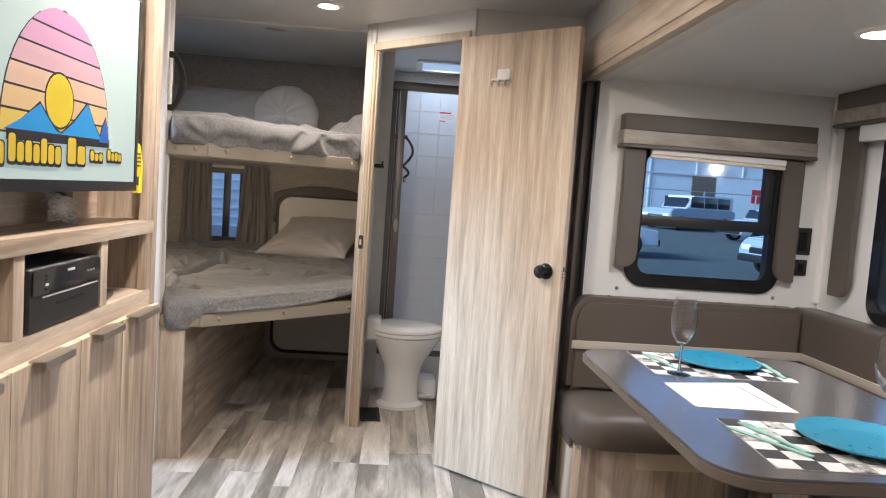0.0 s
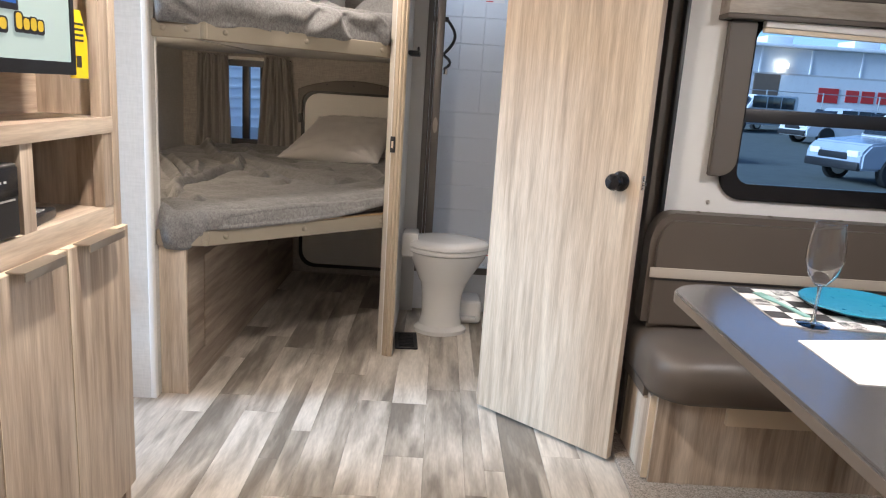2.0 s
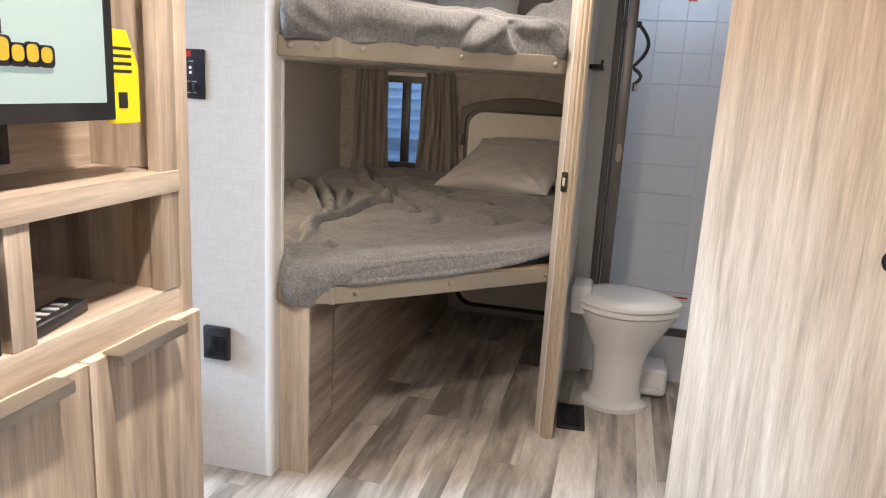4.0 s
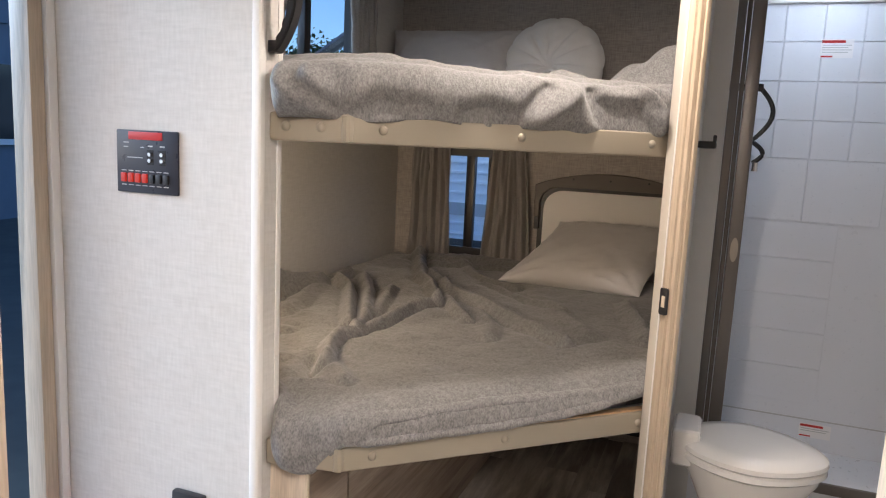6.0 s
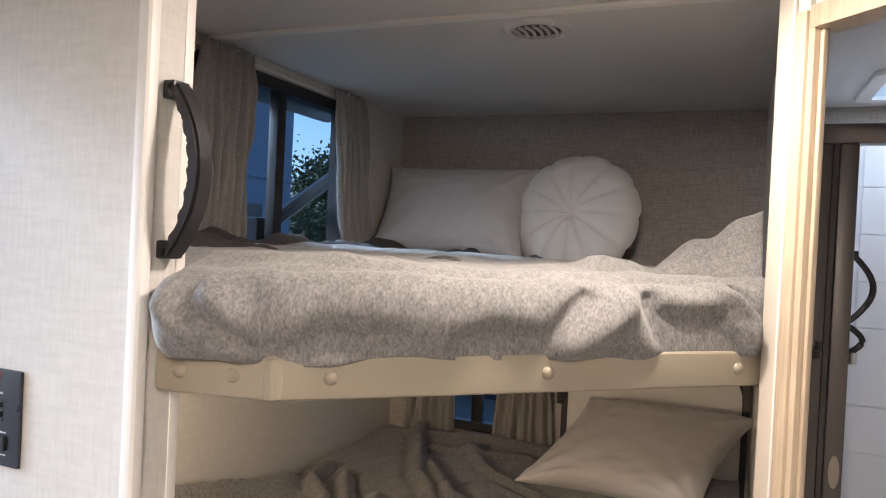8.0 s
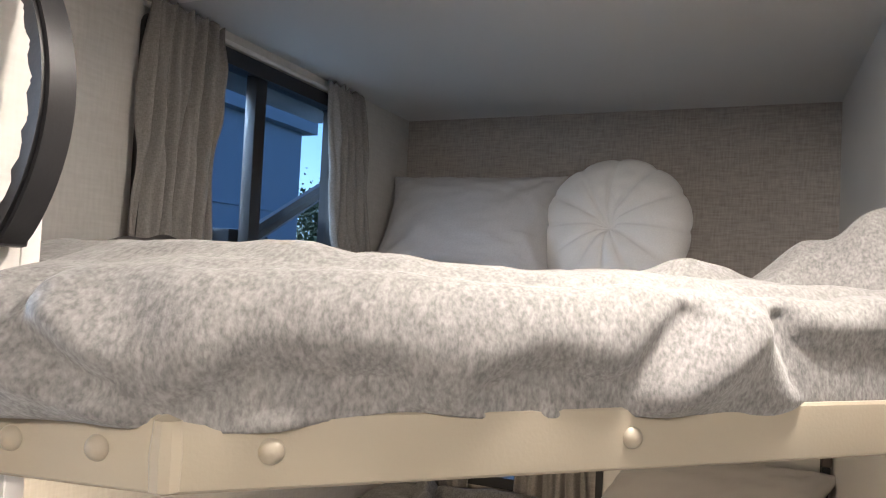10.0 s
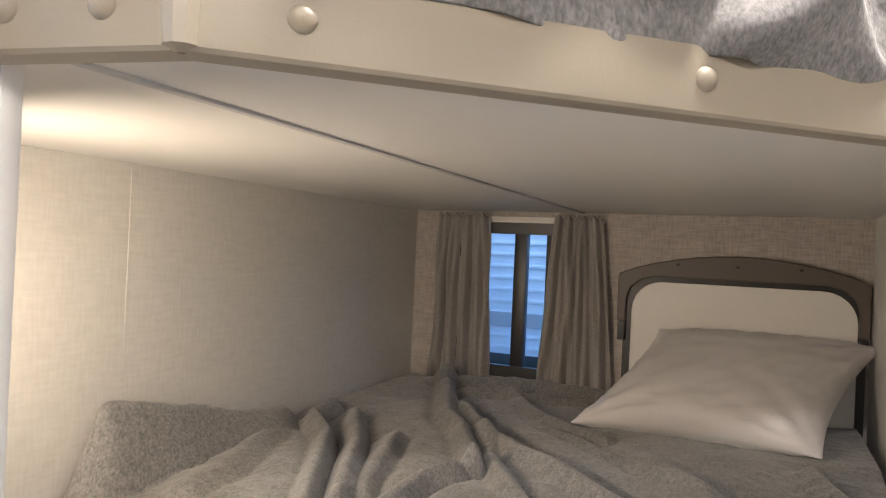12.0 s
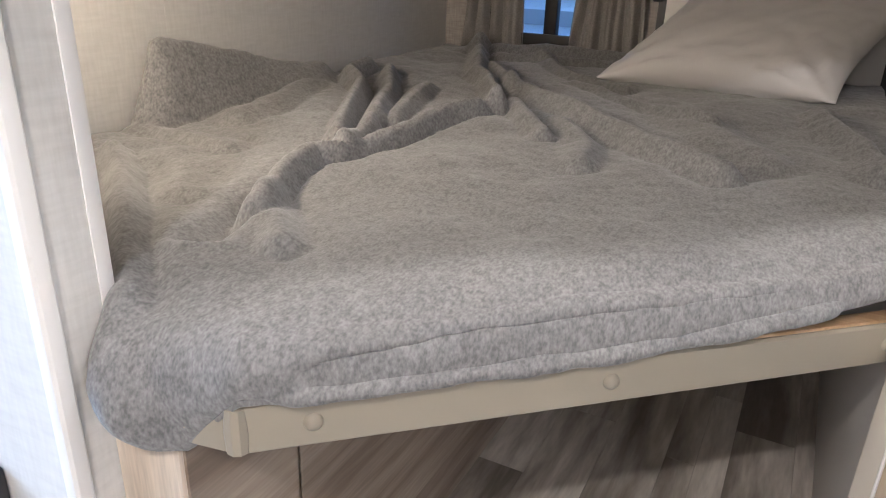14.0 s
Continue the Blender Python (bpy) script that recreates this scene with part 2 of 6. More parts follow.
chrome = plain("chrome", (0.75, 0.75, 0.76), 0.15, metal=1.0, vary=0.03)
pull_metal = plain("brushed_nickel_pull", (0.40, 0.36, 0.31), 0.35, metal=0.8)
table_mat = plain("dark_stone_laminate", (0.105, 0.102, 0.104), 0.24, bump=0.03, scale=400, vary=0.12, coat=1.0)
table_edge = plain("bronze_table_edge", (0.15, 0.128, 0.112), 0.35, vary=0.15)
teal = plain("teal_stoneware", (0.02, 0.22, 0.34), 0.3, vary=0.06)
mint = plain("mint_cutlery", (0.25, 0.47, 0.42), 0.4)
paper_mat = plain("white_paper", (0.83, 0.82, 0.82), 0.6, vary=0.02)
check_white = woven("white_check_cloth", (0.62, 0.61, 0.59), (0.8, 0.79, 0.77), 700, 0.9, 0.3)
check_black = woven("black_check_cloth", (0.02, 0.02, 0.022), (0.05, 0.05, 0.055), 700, 0.9, 0.3)
yellow = plain("yellow_tag", (0.85, 0.62, 0.01), 0.5)
red = plain("red_paint", (0.55, 0.03, 0.03), 0.3)
red_lens = glowing("red_switch_lens", (0.8, 0.05, 0.03), 0.25)
navy = plain("navy_black_panel", (0.022, 0.024, 0.036), 0.3)
grey_print = plain("grey_print", (0.5, 0.5, 0.5), 0.6)
carpet_mat = woven("speckled_carpet", (0.20, 0.165, 0.135), (0.48, 0.42, 0.36), 420, 0.98, 1.0, slub=1.5, contrast=0.5)
glass_pane = clear("window_glass", (0.90, 0.96, 1.0), 0.0, 1.12)
glass_clear = clear("drinking_glass", (0.98, 0.99, 1.0), 0.0, 1.47)
skylight_mat = glowing("skylight_dome", (0.45, 0.68, 1.0), 1.2)
puck_lens = glowing("puck_lens", (1.0, 0.93, 0.8), 9.0)
asphalt = plain("dusk_gravel", (0.085, 0.095, 0.085), 0.95, bump=0.6, scale=4, vary=0.3)
far_white = plain("white_metal_cladding", (0.70, 0.73, 0.75), 0.6, vary=0.08)
siding = plain("white_aluminium_siding", (0.84, 0.86, 0.88), 0.4, vary=0.05)
car_blue = plain("silver_blue_car_paint", (0.34, 0.39, 0.46), 0.25, coat=0.6)
car_white = plain("white_car_paint", (0.68, 0.7, 0.72), 0.25, coat=0.6)
car_glass = plain("car_glass", (0.02, 0.025, 0.03), 0.08)
tyre = plain("tyre_rubber", (0.02, 0.02, 0.02), 0.8)
wheel_metal = plain("wheel_metal", (0.5, 0.51, 0.53), 0.35, metal=0.7)
bark = plain("bark", (0.08, 0.06, 0.045), 0.9, bump=0.5, scale=30)
leaf_mat = plain("leaves", (0.035, 0.06, 0.02), 0.7)


# ---- building helpers ----
def box(x0, y0, z0, x1, y1, z1, b=0.0, seg=2):
    bm = bmesh.new()
    bmesh.ops.create_cube(bm, size=1, matrix=Matrix.Translation(((x0 + x1) / 2, (y0 + y1) / 2, (z0 + z1) / 2)) @ Matrix.Diagonal((abs(x1 - x0), abs(y1 - y0), abs(z1 - z0), 1)))
    if b:
        bmesh.ops.bevel(bm, geom=bm.edges[:], offset=b, segments=seg, affect="EDGES", profile=0.6)
    return bm


def join(*bms):
    out = bmesh.new()
    for b in bms:
        me = bpy.data.meshes.new("tmp")
        b.to_mesh(me)
        b.free()
        out.from_mesh(me)
        bpy.data.meshes.remove(me)
    return out


def moved(bm, m):
    bmesh.ops.transform(bm, matrix=m, verts=bm.verts)
    return bm


def prism(pts, depth, b=0.0, seg=2, inner=None):
    """A plate: the outline pts in x, y, raised by depth in z; inner, if given, is cut out (same count of points)."""
    bm = bmesh.new()
    if inner is None:
        vs = [bm.verts.new((x, y, 0)) for x, y in pts]
        f = bm.faces.new(vs)
        faces = [f]
    else:
        a = [bm.verts.new((x, y, 0)) for x, y in pts]
        c = [bm.verts.new((x, y, 0)) for x, y in inner]
        k = len(pts)
        faces = [bm.faces.new((a[i], a[(i + 1) % k], c[(i + 1) % k], c[i])) for i in range(k)]
    ext = bmesh.ops.extrude_face_region(bm, geom=faces)
    bmesh.ops.translate(bm, vec=(0, 0, depth), verts=[g for g in ext["geom"] if isinstance(g, bmesh.types.BMVert)])
    bmesh.ops.recalc_face_normals(bm, faces=bm.faces)
    if b:
        sharp = [e for e in bm.edges if len(e.link_faces) == 2 and e.calc_face_angle() > 0.6]
        bmesh.ops.bevel(bm, geom=sharp, offset=b, segments=seg, affect="EDGES")
    return bm


def rounded(x0, y0, x1, y1, r, n=6):
    """The outline of a rectangle with round corners."""
    out = []
    for cx, cy, a in ((x1 - r, y1 - r, 0), (x0 + r, y1 - r, 90), (x0 + r, y0 + r, 180), (x1 - r, y0 + r, 270)):
        for i in range(n + 1):
            t = radians(a + 90 * i / n)
            out.append((cx + r * math.cos(t), cy + r * math.sin(t)))
    return out


XZ = Matrix(((1, 0, 0, 0), (0, 0, -1, 0), (0, 1, 0, 0), (0, 0, 0, 1)))   # plate x, y -> world x, z; raised towards -y
YZ = Matrix(((0, 0, 1, 0), (1, 0, 0, 0), (0, 1, 0, 0), (0, 0, 0, 1)))    # plate x, y -> world y, z; raised towards +x


def cyl(r, h, n=24, r2=None, b=0.0):
    bm = bmesh.new()
    bmesh.ops.create_cone(bm, cap_ends=True, segments=n, radius1=r, radius2=r if r2 is None else r2, depth=h)
    if b:
        bmesh.ops.bevel(bm, geom=[e for e in bm.edges if e.calc_face_angle(0) > 0.8], offset=b, segments=2, affect="EDGES")
    return bm


def lathe(profile, n=40):
    bm = bmesh.new()
    rings = []
    for r, z in profile:
        rings.append([bm.verts.new((max(r, 1e-4) * math.cos(2 * math.pi * i / n), max(r, 1e-4) * math.sin(2 * math.pi * i / n), z)) for i in range(n)])
    for a, c in zip(rings, rings[1:]):
        for i in range(n):
            bm.faces.new((a[i], a[(i + 1) % n], c[(i + 1) % n], c[i]))
    bmesh.ops.recalc_face_normals(bm, faces=bm.faces)
    return bm


def tube(pts, r, n=10):
    """A round bar along points."""
    bm = bmesh.new()
    pts = [Vector(p) for p in pts]
    rings = []
    up = Vector((0.31, 0.2, 0.93))
    for i, p in enumerate(pts):
        d = (pts[min(i + 1, len(pts) - 1)] - pts[max(i - 1, 0)]).normalized()
        a = d.cross(up).normalized()
        c = d.cross(a)
        rings.append([bm.verts.new(p + r * (math.cos(2 * math.pi * k / n) * a + math.sin(2 * math.pi * k / n) * c)) for k in range(n)])
    for a, c in zip(rings, rings[1:]):
        for i in range(n):
            bm.faces.new((a[i], a[(i + 1) % n], c[(i + 1) % n], c[i]))
    bm.faces.new(rings[0]), bm.faces.new(rings[-1])
    bmesh.ops.recalc_face_normals(bm, faces=bm.faces)
    return bm


def sheet(fn, nu, nv, thick=0.0):
    """A cloth from fn(u, v) -> (x, y, z), u and v from 0 to 1."""
    bm = bmesh.new()
    g = [[bm.verts.new(fn(i / nu, j / nv)) for j in range(nv + 1)] for i in range(nu + 1)]
    for i in range(nu):
        for j in range(nv):
            bm.faces.new((g[i][j], g[i + 1][j], g[i + 1][j + 1], g[i][j + 1]))
    bmesh.ops.recalc_face_normals(bm, faces=bm.faces)
    if thick:
        bmesh.ops.solidify(bm, geom=bm.faces[:], thickness=thick)
    return bm


def holes(u0, u1, z0, z1, cuts):
    """Cells of a wall's rectangle with rectangular openings left out."""
    us = sorted({u0, u1, *[c[0] for c in cuts], *[c[1] for c in cuts]})
    zs = sorted({z0, z1, *[c[2] for c in cuts], *[c[3] for c in cuts]})
    for a, c in zip(us, us[1:]):
        for d, e in zip(zs, zs[1:]):
            if not any(k[0] <= a and c <= k[1] and k[2] <= d and e <= k[3] for k in cuts):
                yield a, c, d, e


def smooth(me, angle=0.6):
    for p in me.polygons:
        p.use_smooth = True
    me.set_sharp_from_angle(angle=angle)


def thing(name, at, label, category, group="", kind="", turn=0.0):
    ob = new(name)
    ob.empty_display_size = 0.05
    ob.matrix_basis = pose(*at, 0, 0, turn)
    return tagged(ob, label, category, group, kind)


def part(name, bm, material, parent=None, label="", local=False, angle=0.6):
    """Links a bmesh as one mesh object, under a thing or a part. local: its coordinates are the parent's own."""
    me = bpy.data.meshes.new(name)
    bm.to_mesh(me)
    bm.free()
    me.materials.append(material)
    smooth(me, angle)
    ob = new(name, me)
    if parent is not None:
        ob.parent = parent
        if not local and parent.type == "EMPTY":
            ob.matrix_parent_inverse = parent.matrix_basis.inverted()
    if label:
        ob["label"] = label
    return ob


def solid(name, bm, material, label, category, kind="", group="", angle=0.6):
    """A thing that is one mesh."""
    return tagged(part(name, bm, material, None, "", False, angle), label, category, group, kind)


# ---- floor, walls, ceiling ----
LEFT, RIGHT, REAR, FRONT, TOP = -1.60, 0.78, 5.10, -3.60, 2.09
floor = solid("floor", box(LEFT - 0.05, FRONT - 0.05, -0.08, RIGHT + 0.05, REAR + 0.05, -0.004), joint_mat, "weathered grey-beige plank vinyl floor of the caravan", "floor", "structure")
ceiling = solid("ceiling", join(*[box(a, c, TOP, b, d, TOP + 0.05) for a, b, c, d in holes(LEFT - 0.05, RIGHT + 0.05, FRONT - 0.05, REAR + 0.05, [(0.08, 0.43, 4.60, 4.95)])]), ceiling_mat, "smooth off-white panelled ceiling", "ceiling", "structure")
solid("ceiling_batten", box(LEFT, 3.872, TOP - 0.010, -0.186, 3.898, TOP + 0.001, 0.004), trim_white, "thin white batten over a ceiling joint", "trim", "structure")

wall_left = solid("wall_left", join(*[box(LEFT - 0.05, a, c, LEFT, b, d) for a, b, c, d in holes(FRONT, REAR, 0, TOP, [(2.44, 3.06, 0, 1.93), (3.84, 4.62, 1.50, 2.035)])]), paper_white, "white linen-patterned caravan wall", "wall", "structure")
wall_right = solid("wall_right", join(*[box(RIGHT, a, c, RIGHT + 0.05, b, d) for a, b, c, d in holes(FRONT, REAR, 0, TOP, [(-0.60, 3.02, 0, 1.77)])]), paper_white, "white linen-patterned caravan wall above the slide-out", "wall", "structure")
wall_rear = solid("wall_rear", join(*[box(a, REAR, c, b, REAR + 0.05, d) for a, b, c, d in holes(LEFT - 0.05, RIGHT + 0.05, 0, TOP, [(-1.43, -0.985, 0.82, 1.315)])]), paper_taupe, "taupe linen-patterned rear wall of the bunk room", "wall", "structure")
wall_front = solid("wall_front", box(LEFT - 0.05, FRONT - 0.05, 0, RIGHT + 0.05, FRONT, TOP), wood_up, "plain oak laminate front wall", "wall", "structure")
wall_partition = solid("wall_partition", box(LEFT, 3.10, 0, -1.006, 3.18, TOP), paper_white, "white linen-papered partition beside the bunks", "wall", "structure")
solid("partition_edge_trim", box(-1.024, 3.0935, 0, -1.000, 3.117, TOP, 0.009, 3), trim_white, "cream rounded edge trim of the partition", "trim", "structure")
solid("corner_trim", box(LEFT, 3.075, 0, LEFT + 0.018, 3.10, TOP, 0.004), trim_white, "white corner trim beside the entry door", "trim", "structure")
solid("partition_back_trim", box(-1.012, 3.165, 0, -1.0035, 3.184, TOP, 0.004), trim_white, "white back edge trim of the partition", "trim", "structure")
for y, z1 in ((3.83, 1.36),):
    solid("wall_seam_trim", box(LEFT, y, 0.6, LEFT + 0.0007, y + 0.006, z1), paper_white, "narrow papered joint strip on the wall", "trim", "structure")
wall_bath_side = solid("wall_bath_side", box(-0.185, 3.752, 0, -0.150, REAR, TOP), white_panel, "white bathroom side wall", "wall", "structure")
wall_bath_front = solid("wall_bath_front", box(0.295, 3.235, 0, RIGHT, 3.27, TOP), white_panel, "white bathroom wall beside the slide-out", "wall", "structure")

# the diagonal bathroom wall: s runs along it, n out of it towards the room
DA, DD, DN = Vector((-0.222, 3.752, 0)), Vector((0.694, -0.720, 0)), Vector((-0.720, -0.694, 0))
DIAG = Matrix(((DD.x, -DN.x, 0, DA.x), (DD.y, -DN.y, 0, DA.y), (0, 0, 1, 0), (0, 0, 0, 1)))
wall_bath_door = solid("wall_bath_door", moved(join(box(0.0575, -0.008, 1.986, 0.085, 0.034, TOP), box(0.70, 0.004, 0, 0.735, 0.036, TOP), box(0.085, 0.004, 1.955, 0.70, 0.036, TOP)), DIAG), white_panel, "diagonal white bathroom wall with a doorway", "wall", "structure")
door_frame = thing("door_frame", tuple(DA), "pale oak bathroom door frame with cream edge", "door frame", kind="structure")
part("casing", moved(box(0.0625, -0.016, 0, 0.085, 0.020, 1.985, 0.003), DIAG), frame_oak, door_frame)
part("jamb", moved(box(0.0855, -0.010, 0, 0.098, 0.022, 1.955, 0.002), DIAG), frame_oak, door_frame)
part("stop", moved(box(0.0985, 0.002, 0, 0.106, 0.014, 1.953, 0.002), DIAG), frame_oak, door_frame)
part("bead", moved(box(0.0575, -0.017, 0, 0.062, -0.011, TOP, 0.002), DIAG), trim_white, door_frame)
part("jamb", moved(box(0.696, -0.006, 0, 0.716, 0.046, 1.955, 0.004), DIAG), frame_oak, door_frame)
part("head", moved(box(0.0865, -0.012, 1.953, 0.716, 0.046, 1.992, 0.004), DIAG), frame_oak, door_frame)
part("edge_strip", moved(box(0.022, -0.012, 0, 0.057, 0.034, TOP, 0.005), DIAG), edge_cream, door_frame, "cream corner strip")
strike = part("strike_plate", moved(box(0.064, -0.022, 0.945, 0.090, -0.0165, 1.015, 0.006), DIAG), black_plastic, door_frame, "black strike plate")
part("strike_opening", moved(box(0.072, -0.024, 0.965, 0.084, -0.0215, 0.995, 0.001), DIAG), edge_band, strike)

# ---- the open bathroom door ----
HX, HY = 0.232, 3.193
leaf = thing("door_1", (HX, HY, 0), "pale oak bathroom door standing wide open, with black knob", "door", kind="structure", turn=math.degrees(math.atan2(-0.668, 0.744)))
part("leaf", box(0, 0, 0.015, 0.585, 0.034, 1.95, 0.003), wood_door, leaf, local=True)
knob = part("knob", moved(lathe([(0, 0), (0.031, 0), (0.033, 0.004), (0.030, 0.010), (0.016, 0.013), (0.012, 0.020), (0.013, 0.032), (0.024, 0.040), (0.0275, 0.050), (0.024, 0.058), (0.0, 0.061)], 28), pose(0.515, 0.0, 0.975, 90)), black_gloss, leaf, "black door knob", True)
part("latch", box(0.5845, 0.008, 0.955, 0.587, 0.026, 1.0, 0.001), chrome, leaf, "steel latch plate", True)
part("latch_bolt", moved(cyl(0.008, 0.01, 12), pose(0.589, 0.017, 0.977, 0, 90)), chrome, leaf, "", True)
hook = part("towel_hook", join(box(0.205, -0.006, 1.742, 0.27, 0, 1.80, 0.002), box(0.193, -0.03, 1.748, 0.282, -0.006, 1.758, 0.003)), plain("white_hook_plate", (0.75, 0.74, 0.72), 0.4), leaf, "white towel hook plate", True)
for hx in (0.203, 0.238, 0.272):
    part("hook_prong", tube([(hx, -0.006, 1.752), (hx, -0.03, 1.748), (hx, -0.04, 1.735), (hx, -0.036, 1.722)], 0.004, 8), pull_metal, hook, "", True)
for hz in (0.25, 1.0, 1.72):
    part("hinge", moved(cyl(0.006, 0.07, 10), pose(-0.004, 0.030, hz)), pull_metal, leaf, "", True)

# ---- bathroom ----
wall_shower = solid("wall_shower", box(-0.15, 5.055, 0.12, RIGHT, 5.098, 1.98), shower_mat, "white moulded shower surround with embossed tiles", "wall", "structure")
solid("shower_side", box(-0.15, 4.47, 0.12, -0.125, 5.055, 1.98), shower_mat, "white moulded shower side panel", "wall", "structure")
solid("shower_top_trim", box(-0.125, 5.035, 1.965, RIGHT, 5.055, 1.985, 0.004), trim_white, "white cap strip on the shower surround", "trim", "structure")
pan = thing("shower_pan", (0.3, 4.75, 0), "white shower pan with a raised curb", "shower pan")
part("basin", join(box(-0.145, 4.44, 0, RIGHT, 4.49, 0.262, 0.012), box(-0.145, 4.49, 0.0, RIGHT, 5.05, 0.14, 0.01)), shower_mat, pan)
part("kick_strip", box(-0.145, 4.425, 0.225, RIGHT, 4.44, 0.262, 0.003), metal_taupe, pan, "brown aluminium strip")
shower_door = thing("shower_door", (0.3, 4.42, 0.27), "brown aluminium shower door frame, door pushed aside", "shower door")
part("jamb", box(-0.078, 4.40, 0.27, -0.050, 4.455, 1.867, 0.004), metal_taupe, shower_door)
solid("wall_shower_return", box(-0.15, 4.405, 0, -0.079, 4.45, TOP), white_panel, "white bathroom wall return beside the shower door", "wall", "structure")
part("fold_strip", box(-0.048, 4.412, 0.27, -0.034, 4.45, 1.867, 0.003), brown_trim, shower_door)
stile = part("stile", box(-0.032, 4.405, 0.27, 0.010, 4.445, 1.867, 0.004), metal_taupe, shower_door)
part("pull", moved(cyl(0.028, 0.006, 24, b=0.002), Matrix.Translation((-0.010, 4.402, 1.04)) @ Matrix.Diagonal((0.45, 1, 1.5, 1)) @ pose(0, 0, 0, 90)), pull_metal, stile)
part("header", box(-0.078, 4.40, 1.868, RIGHT, 4.455, 1.918, 0.004), metal_taupe, shower_door)
HY2 = 4.478
hose = [(0.006 + 0.060 * math.sin(math.pi * (0.08 + 0.9 * k / 14)), HY2, 1.585 - 0.175 * k / 14) for k in range(15)] + [(0.018 + 0.030 * math.sin(math.pi * k / 8), HY2, 1.402 - 0.068 * k / 8) for k in range(9)]
hose_ob = thing("shower_hose", (0.02, HY2, 1.3), "looped black shower hose with a chrome fitting", "shower hose")
part("hose", tube(hose, 0.008, 8), black_plastic, hose_ob)
part("fitting", moved(cyl(0.012, 0.03, 12), pose(0.026, HY2, 1.322)), chrome, hose_ob)
part("bracket", box(-0.126, HY2 - 0.012, 1.575, 0.028, HY2 + 0.012, 1.60, 0.004), black_plastic, hose_ob)


def notice(x, y, z, w, h, bars):
    ob = thing("notice_label", (x, y, z), "small white printed notice with a red heading on the shower wall", "label")
    part("card", box(x - w / 2, y - 0.001, z - h / 2, x + w / 2, y, z + h / 2), paper_mat, ob)
    part("heading", box(x - w / 2 + 0.003, y - 0.0016, z + h / 2 - 0.014, x + w / 2 - 0.03, y - 0.001, z + h / 2 - 0.004), red, ob)
    for k in range(bars):
        part("print_line", box(x - w / 2 + 0.006, y - 0.0016, z + h / 2 - 0.024 - 0.009 * k, x + w / 2 - 0.006 - 0.012 * (k % 2), y - 0.001, z + h / 2 - 0.021 - 0.009 * k), grey_print, ob)
    part("footer", box(x - w / 2 + 0.003, y - 0.0016, z - h / 2 + 0.003, x - w / 2 + 0.045, y - 0.001, z - h / 2 + 0.009), red, ob)


notice(0.30, 5.0505, 1.79, 0.115, 0.072, 4)
notice(0.40, 5.0545, 0.222, 0.12, 0.06, 2)
solid("shower_seam", box(-0.125, 5.0525, 0.267, RIGHT, 5.0565, 0.272), grey_print, "thin grey sealant seam between surround and pan", "trim", "structure")

toilet = thing("toilet", (0.09, 4.10, 0), "white porcelain caravan toilet with lid closed", "toilet")


def oval(rx, ry, cx, z, n=44, egg=0.18):
    return [((cx + rx * math.cos(2 * math.pi * i / n)), 4.10 + ry * math.sin(2 * math.pi * i / n) * (1 - egg * max(0, math.cos(2 * math.pi * i / n))), z) for i in range(n)]


def loft(rings):
    bm = bmesh.new()
    vs = [[bm.verts.new(p) for p in r] for r in rings]
    k = len(rings[0])
    for a, c in zip(vs, vs[1:]):
        for i in range(k):
            bm.faces.new((a[i], a[(i + 1) % k], c[(i + 1) % k], c[i]))
    bm.faces.new(vs[0]), bm.faces.new(vs[-1])
    bmesh.ops.recalc_face_normals(bm, faces=bm.faces)
    return bm


part("pedestal", loft([oval(0.135, 0.110, 0.08, 0.0), oval(0.137, 0.112, 0.08, 0.02), oval(0.112, 0.090, 0.08, 0.04), oval(0.100, 0.080, 0.08, 0.10), oval(0.104, 0.084, 0.08, 0.20), oval(0.118, 0.096, 0.085, 0.262), oval(0.126, 0.104, 0.085, 0.272), oval(0.130, 0.108, 0.085, 0.282), oval(0.160, 0.135, 0.09, 0.34), oval(0.192, 0.162, 0.095, 0.40), oval(0.200, 0.170, 0.095, 0.425)]), porcelain, toilet)
part("seat", loft([oval(0.203, 0.174, 0.095, 0.428), oval(0.212, 0.182, 0.095, 0.434), oval(0.212, 0.182, 0.095, 0.448), oval(0.204, 0.175, 0.095, 0.453)]), porcelain, toilet)
part("lid", loft([oval(0.208, 0.178, 0.095, 0.456), oval(0.214, 0.184, 0.095, 0.461), oval(0.212, 0.182, 0.095, 0.474), oval(0.195, 0.166, 0.095, 0.487), oval(0.15, 0.125, 0.095, 0.493), oval(0.05, 0.04, 0.095, 0.495)]), porcelain, toilet)
part("hinge_block", box(-0.138, 4.02, 0.40, -0.055, 4.18, 0.52, 0.018, 3), porcelain, toilet)
part("flush_pedal", box(0.17, 4.18, 0.03, 0.27, 4.24, 0.05, 0.008), porcelain, toilet)
part("waste_shroud", box(0.12, 4.22, 0.0, 0.30, 4.41, 0.13, 0.03, 3), porcelain, toilet)
register = thing("floor_register", (-0.1, 3.87, 0), "black floor heating register", "vent")
part("frame", moved(prism(rounded(-0.055, -0.115, 0.055, 0.115, 0.008), 0.006, inner=rounded(-0.038, -0.098, 0.038, 0.098, 0.004)), pose(-0.085, 3.90, 0.001, 0, 0, 4)), black_plastic, register)
for k in range(9):
    part("louvre", moved(box(-0.038, -0.0035, 0, 0.038, 0.0035, 0.004), pose(-0.085, 3.90, 0.001, 0, 0, 4) @ pose(0, -0.085 + 0.021 * k, 0, 25)), black_plastic, register)
